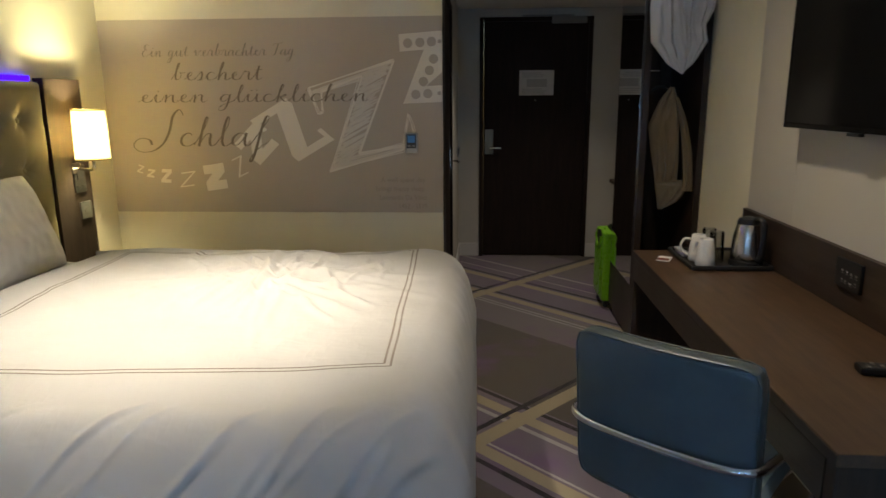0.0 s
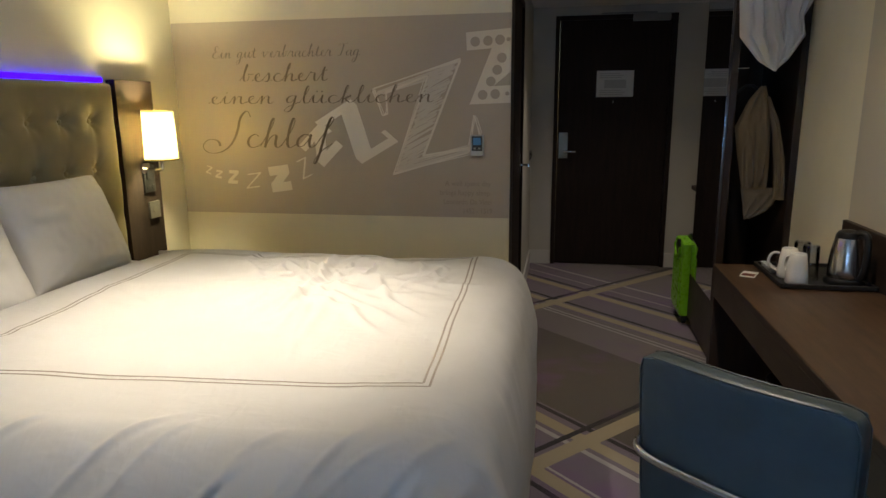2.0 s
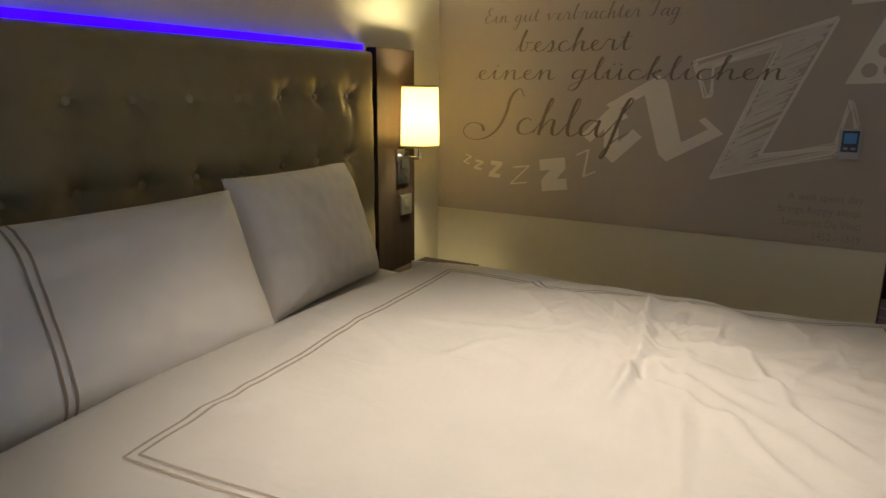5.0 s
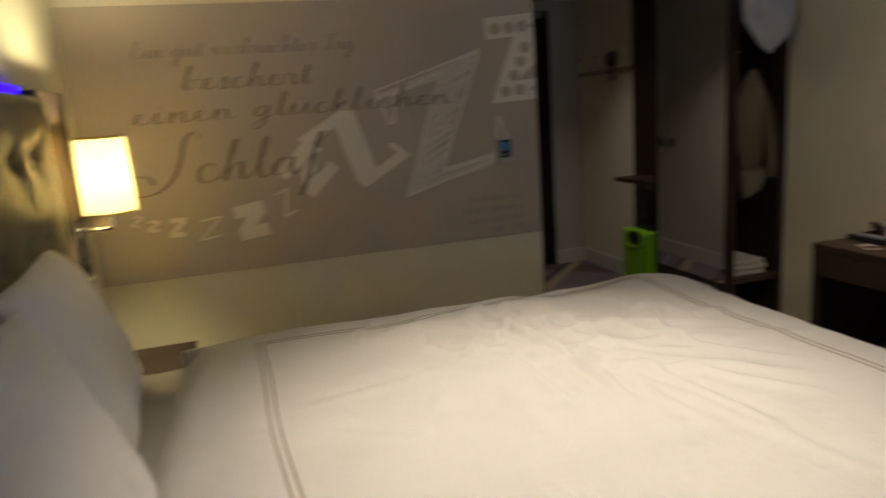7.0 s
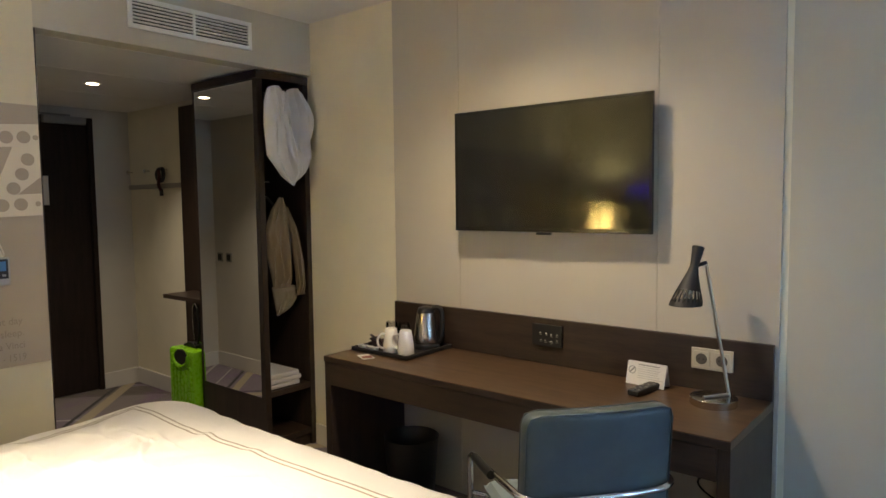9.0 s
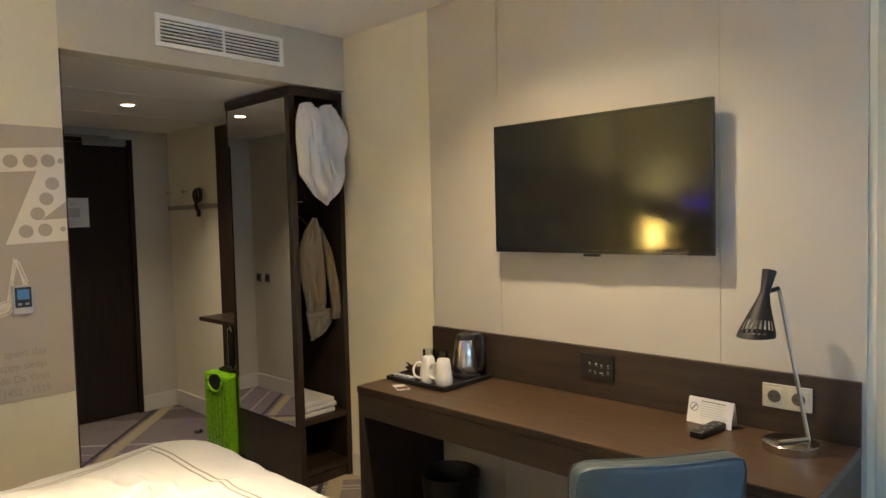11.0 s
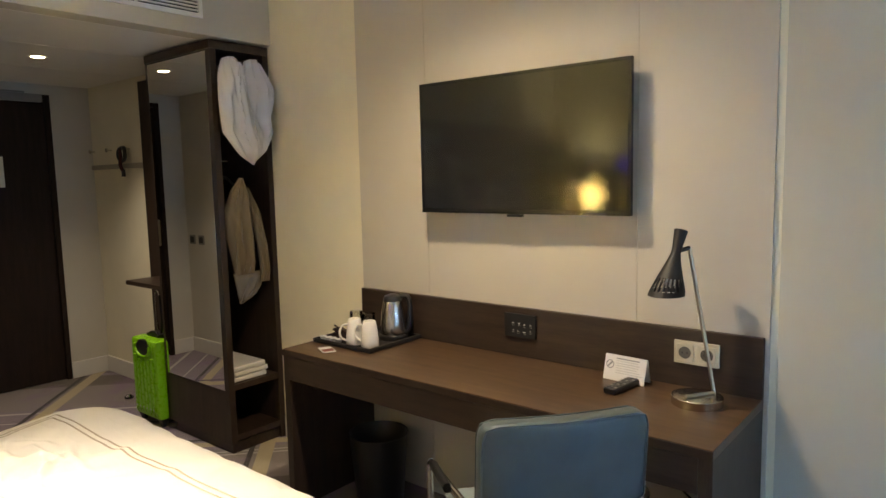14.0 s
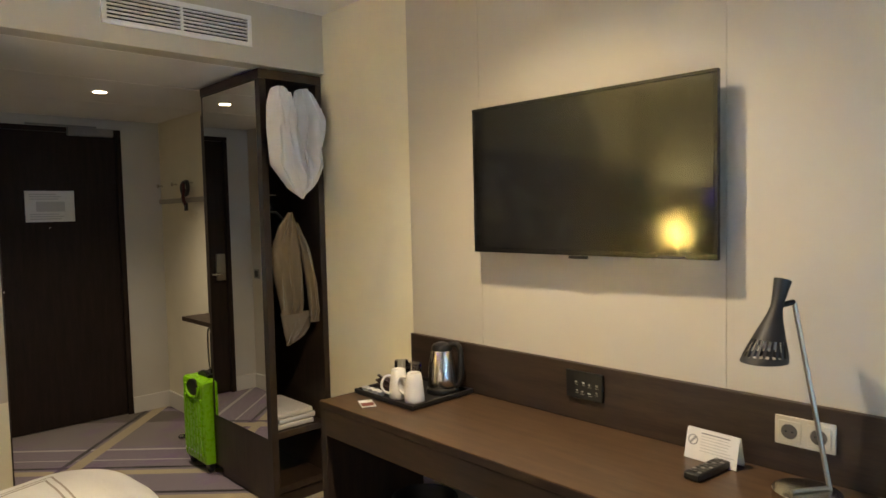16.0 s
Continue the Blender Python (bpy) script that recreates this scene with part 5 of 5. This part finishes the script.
    bmesh.ops.transform(bm, matrix=pose(1.028, 3.008, zt + 0.0005, 0, 0, 65), verts=bm.verts)
    part("print", bm, "dull_red", sachet, smooth=False)
    # bin and cable under the desk
    bn = thing("waste_bin", (1.25, 2.93, 0), "round black waste bin under the desk", "bin")
    part("body", lathe([(0, 0.0), (0.105, 0.0), (0.11, 0.006), (0.135, 0.315), (0.138, 0.322), (0.134, 0.324), (0.130, 0.316), (0.105, 0.012), (0, 0.012)], 40, m=pose(1.25, 2.93, 0)), "black", bn)
    cb = thing("power_cable", (1.40, 1.5, 0.0), "thin black cable hanging under the desk", "cable")
    part("wire", tube([(1.42, 1.44, 0.71), (1.40, 1.43, 0.55), (1.38, 1.52, 0.45), (1.39, 1.60, 0.40), (1.41, 1.52, 0.33), (1.42, 1.42, 0.34)], 0.004, 8, smooth_steps=3), "rubber", cb)


def desk_lamp(zt):
    lm = thing("desk_lamp", (1.275, 1.49, zt), "black cone desk lamp on a steel stem, unlit", "lamp")
    bx, by = 1.275, 1.492
    part("base", lathe([(0, 0.0), (0.079, 0.0), (0.080, 0.001), (0.080, 0.0255), (0.0785, 0.027), (0.04, 0.0272), (0, 0.0272)], 48, m=pose(bx, by, zt + 0.0005)), "lamp_steel", lm)
    foot, joint = Vector((1.318, 1.452, zt + 0.027)), Vector((1.305, 1.535, 1.245))
    part("base_bar", tube([(1.228, 1.512, zt + 0.0325), (foot.x, foot.y, zt + 0.0325)], 0.0055), "nickel", lm)
    part("stem", tube([foot, joint], 0.0062), "nickel", lm)
    top, rim = Vector((1.297, 1.560, 1.300)), Vector((1.216, 1.575, 1.100))
    axis = (rim - top)
    length = axis.length
    q = axis.to_track_quat("Z", "Y").to_matrix().to_4x4()
    m = Matrix.Translation(top) @ q
    n = 44
    own = bmesh.new()
    prof = [(0.0215, 0.0), (0.0155, 0.055), (0.0150, 0.075), (0.0205, 0.10), (0.0385, 0.155), (0.041, 0.162), (0.053, 0.200), (0.0555, length)]
    rings = []
    for r, z in prof:
        ring = []
        for i in range(n):
            p = m @ Vector((r * math.cos(2 * math.pi * i / n), r * math.sin(2 * math.pi * i / n), z))
            c = m @ Vector((0, 0, z))
            p += axis * ((c.z - p.z) / axis.z) * smooth01((z - 0.10) / (length - 0.10))
            ring.append(own.verts.new(p))
        rings.append(ring)
    for k, (a, b) in enumerate(zip(rings, rings[1:])):
        for i in range(n):
            if k == 5 and i % 2 == 0:
                continue
            own.faces.new((a[i], a[(i + 1) % n], b[(i + 1) % n], b[i]))
    own.faces.new(rings[0][::-1])
    bmesh.ops.recalc_face_normals(own, faces=own.faces[:])
    bmesh.ops.solidify(own, geom=own.faces[:], thickness=0.0014)
    sh = part("shade", own, "matt_black", lm, "slotted black metal cone shade")
    part("joint", tube([joint, top.lerp(rim, 0.33)], 0.007), "matt_black", lm)
    part("bulb", lathe([(0, 0.10), (0.014, 0.11), (0.026, 0.15), (0.020, 0.18), (0, 0.19)], 20, m=m), "white", lm)


def tent_card(zt):
    cd = thing("tent_card", (1.40, 1.79, zt), "folded white no-smoking card on the desk", "card")
    m = pose(1.372, 1.774, zt + 0.0005, 0, 0, -4)
    w, h, t = 0.160, 0.090, 0.0012

    def leaf(sign):
        bm = box(-t / 2, t / 2, -w / 2, w / 2, 0, h)
        bmesh.ops.transform(bm, matrix=m @ pose(sign * 0.026, 0, 0, 0, -sign * 14.5, 0), verts=bm.verts)
        return bm
    part("front_leaf", leaf(-1), "paper", cd)
    part("back_leaf", leaf(1), "paper", cd)
    f = m @ pose(-0.026, 0, 0, 0, 14.5, 0)
    # ring, bar and lines of print
    ring = lathe([(0.0125, 0), (0.0155, 0), (0.0155, 0.0005), (0.0125, 0.0005), (0.0125, 0)], 28, m=f @ pose(-0.0011, 0.058, 0.056, 0, -90))
    part("symbol_ring", ring, "grey_print", cd)
    bm = box(-0.0014, -0.0008, 0.055, 0.061, 0.042, 0.070)
    bmesh.ops.transform(bm, matrix=f @ pose(0, 0.058, 0.056) @ pose(0, 0, 0, 40) @ pose(0, -0.058, -0.056), verts=bm.verts)
    part("symbol_bar", bm, "grey_print", cd, smooth=False)
    rng = random.Random(4)
    for i in range(7):
        z = 0.080 - i * 0.0085
        bm = box(-0.0013, -0.0008, 0.034 - 0.108 * rng.uniform(0.75, 1.0), 0.034, z - (0.002 if i == 0 else 0.0011), z + (0.002 if i == 0 else 0.0011))
        bmesh.ops.transform(bm, matrix=f, verts=bm.verts)
        part("print_line", bm, "grey_print" if i == 0 else "pale_print", cd, smooth=False)


def remote(zt):
    rc = thing("remote_control", (1.29, 1.75, zt), "black television remote control with small keys", "remote")
    m = pose(1.288, 1.746, zt + 0.0005, 0, 0, -7)
    bm = box(-0.095, 0.095, -0.024, 0.024, 0, 0.021, 0.008, segments=3)
    bmesh.ops.transform(bm, matrix=m, verts=bm.verts)
    part("case", bm, "black", rc)
    for i in range(9):
        for j in range(3):
            bm = box(-0.005, 0.005, -0.0045, 0.0045, 0, 0.0022, 0.0008)
            bmesh.ops.transform(bm, matrix=m @ pose(-0.075 + i * 0.0185, (j - 1) * 0.0135, 0.0207), verts=bm.verts)
            part("key", bm, "dark_plate" if (i + j) % 3 else "steel_plate", rc)


def tea_tray(zt):
    ty = thing("tray", (1.25, 2.93, zt), "black serving tray with raised rim", "tray")
    x0, x1, y0, y1 = 1.086, 1.419, 2.800, 3.172
    zf = zt + 0.008
    bm = box(x0 + 0.012, x1 - 0.012, y0 + 0.012, y1 - 0.012, zt + 0.0005, zf, 0.003)
    part("base", bm, "matt_black", ty)
    for a, b, c, d in ((x0, x0 + 0.0118, y0, y1), (x1 - 0.0118, x1, y0, y1), (x0 + 0.012, x1 - 0.012, y0, y0 + 0.0118), (x0 + 0.012, x1 - 0.012, y1 - 0.0118, y1)):
        part("rim", box(a, b, c, d, zt + 0.003, zt + 0.021, 0.004, segments=3), "matt_black", ty)
    # kettle
    kt = thing("kettle", (1.334, 2.895, zf), "brushed steel electric kettle with black lid and handle", "kettle")
    kx, ky = 1.334, 2.895
    m = pose(kx, ky, zf)
    part("base_ring", lathe([(0, 0), (0.066, 0), (0.068, 0.006), (0.066, 0.018), (0.060, 0.022), (0, 0.022)], 40, m=m), "black", kt)
    part("body", lathe([(0.058, 0.0225), (0.0605, 0.028), (0.0595, 0.06), (0.054, 0.12), (0.045, 0.170), (0.043, 0.176), (0.040, 0.176)], 48, m=m), "steel", kt, "shiny brushed steel body")
    part("lid", lathe([(0.0435, 0.1765), (0.043, 0.186), (0.036, 0.199), (0.018, 0.206), (0, 0.207)], 40, m=m), "black", kt)
    d = Vector((0.50, -0.86, 0)).normalized()
    p = lambda r, z: (kx + d.x * r, ky + d.y * r, zf + z)
    part("handle", tube([p(0.034, 0.196), p(0.058, 0.204), p(0.078, 0.188), p(0.082, 0.14), p(0.080, 0.07), p(0.070, 0.035), p(0.056, 0.03)], 0.0125, 12, smooth_steps=2), "black", kt)
    # mugs upside down
    mg = thing("mug", (0, 0, 0), "white ceramic mug turned upside down on the tray", "mug", "mugs")
    part("cup", lathe([(0.036, 0.0), (0.0385, 0.0), (0.041, 0.004), (0.0395, 0.03), (0.033, 0.088), (0.0285, 0.112), (0.025, 0.116), (0.012, 0.114), (0, 0.114)], 36), "white", mg)
    part("handle", tube([(0.034, 0, 0.092), (0.058, 0, 0.094), (0.074, 0, 0.066), (0.068, 0, 0.034), (0.038, 0, 0.020)], 0.0055, 10, smooth_steps=2), "white", mg)
    mg.matrix_basis = pose(1.160, 2.872, zf + 0.0005, 0, 0, 110)
    copy_thing(mg, pose(1.158, 2.966, zf + 0.0005, 0, 0, 160))
    # glasses
    gl = thing("drinking_glass", (0, 0, 0), "clear drinking glass turned upside down", "glass", "glasses")
    part("tumbler", lathe([(0.0318, 0.0), (0.0332, 0.0), (0.0288, 0.128), (0.0275, 0.132), (0, 0.132), (0, 0.129), (0.0268, 0.1285), (0.0318, 0.0)], 32), "tumbler", gl)
    gl.matrix_basis = pose(1.228, 2.945, zf + 0.0005)
    copy_thing(gl, pose(1.220, 3.020, zf + 0.0005))
    for i in range(4):
        pod = thing("milk_pod", (0, 0, 0), "small white foil-topped milk pod", "milk pod", "milk pods")
        part("cup", lathe([(0, 0.0), (0.011, 0.0), (0.015, 0.016), (0.017, 0.017), (0.017, 0.019), (0, 0.019)], 20), "pod", pod)
        pod.matrix_basis = pose(1.122, 3.035 + i * 0.035, zf + 0.0005)
    for i in range(3):
        sc = thing("coffee_sachet", (1.2, 3.05, zf), "dark coffee sachet in a small heap", "sachet", "coffee sachets")
        bm = box(-0.05, 0.05, -0.035, 0.035, 0, 0.007, 0.003)
        bmesh.ops.transform(bm, matrix=pose(1.205, 3.085 + 0.018 * i, zf + 0.012 + 0.011 * i, 24 + 8 * i, 6 * i, 25 * i), verts=bm.verts)
        part("packet", bm, "coffee", sc)


build_desk()

# ---- chair ----


def build_chair():
    c = Vector((0.662, 1.632, 0))
    m = pose(c.x, c.y, 0, 0, 0, math.degrees(math.atan2(0.786, 0.618)) - 90)
    ch = thing("desk_chair", (c.x, c.y, 0), "blue leather cantilever desk chair with chrome tube arms", "chair")

    def put(bm):
        bmesh.ops.transform(bm, matrix=m, verts=bm.verts)
        return bm

    def back(side):
        def g(u, v):
            p, q = u * 2 - 1, v * 2 - 1
            p, q = math.sin(p * math.pi / 2), math.sin(q * math.pi / 2)
            e = max(0.0, (1 - abs(p) ** 26) * (1 - abs(q) ** 26)) ** 0.30
            p, q = p * (1 - 0.06 * abs(q) ** 14), q * (1 - 0.06 * abs(p) ** 14)
            z = 0.643 + q * 0.220
            bow = 0.025 * p * p
            lean = -0.10 * (z - 0.645)
            return m @ Vector((p * 0.234, lean + bow + side * 0.033 * e, z))
        return g
    bm = grid(44, 44, back(-1))
    grid(44, 44, back(1), bm)
    bmesh.ops.remove_doubles(bm, verts=bm.verts, dist=0.0008)
    bmesh.ops.recalc_face_normals(bm, faces=bm.faces[:])
    cushion = part("backrest", bm, "blue", ch)
    for side in (-1, 1):                      # sewn welt round each face
        loop = []
        for k in range(65):
            a = 2 * math.pi * k / 64
            c, d = math.cos(a), math.sin(a)
            f = (abs(c) ** 14 + abs(d) ** 14) ** (-1 / 14)
            p, q = 0.985 * f * c, 0.985 * f * d
            z = 0.643 + q * 0.220
            loop.append(m @ Vector((p * 0.234, -0.10 * (z - 0.645) + 0.025 * p * p + side * 0.0275, z)))
        part("welt", tube(loop, 0.0028, 6), "blue", cushion)

    def seat(side):
        def g(u, v):
            p, q = u * 2 - 1, v * 2 - 1
            e = ((1 - abs(p) ** 8) * (1 - abs(q) ** 8)) ** 0.35 if abs(p) < 1 and abs(q) < 1 else 0
            return m @ Vector((p * 0.225, 0.245 + q * 0.225, 0.445 + side * 0.035 * e - 0.01 * (1 - p * p) * (side > 0)))
        return g
    bm = grid(24, 24, seat(-1))
    grid(24, 24, seat(1), bm)
    bmesh.ops.remove_doubles(bm, verts=bm.verts, dist=0.0008)
    bmesh.ops.recalc_face_normals(bm, faces=bm.faces[:])
    part("seat", bm, "seat", ch, "pale blue leather seat")
    # rear bar and arms in one bent tube, then legs down and runners on the floor
    zb = 0.612
    bar = [(-0.275, 0.44, 0.575), (-0.254, 0.06, zb), (-0.240, -0.016, zb), (-0.15, -0.040, zb - 0.006), (0.15, -0.040, zb - 0.006), (0.240, -0.016, zb), (0.254, 0.06, zb), (0.275, 0.44, 0.575)]
    part("arm_bar", put(tube(bar, 0.0115, 14, smooth_steps=3)), "chrome", ch)
    for s in (-1, 1):
        leg = [(s * 0.275, 0.435, 0.578), (s * 0.275, 0.462, 0.560), (s * 0.272, 0.465, 0.08), (s * 0.27, 0.455, 0.014), (s * 0.265, 0.40, 0.012), (s * 0.26, -0.02, 0.012)]
        part("leg", put(tube(leg, 0.0115, 12, smooth_steps=2)), "chrome", ch)
        part("seat_bracket", put(tube([(s * 0.273, 0.463, 0.43), (s * 0.20, 0.44, 0.412), (s * 0.19, 0.05, 0.408)], 0.010, 10, smooth_steps=1)), "chrome", ch)
        part("arm_pad", put(tube([(s * 0.2735, 0.20, 0.600), (s * 0.2745, 0.40, 0.583)], 0.0145, 12)), "black", ch)
    part("rear_runner", put(tube([(-0.26, -0.02, 0.012), (-0.25, -0.045, 0.012), (0.25, -0.045, 0.012), (0.26, -0.02, 0.012)], 0.0115, 12, smooth_steps=2)), "chrome", ch)
    for s in (-1, 1):
        part("back_support", put(tube([(s * 0.10, 0.14, 0.412), (s * 0.10, 0.06, 0.415), (s * 0.10, 0.045, 0.46)], 0.009, 10, smooth_steps=1)), "chrome", ch)


build_chair()
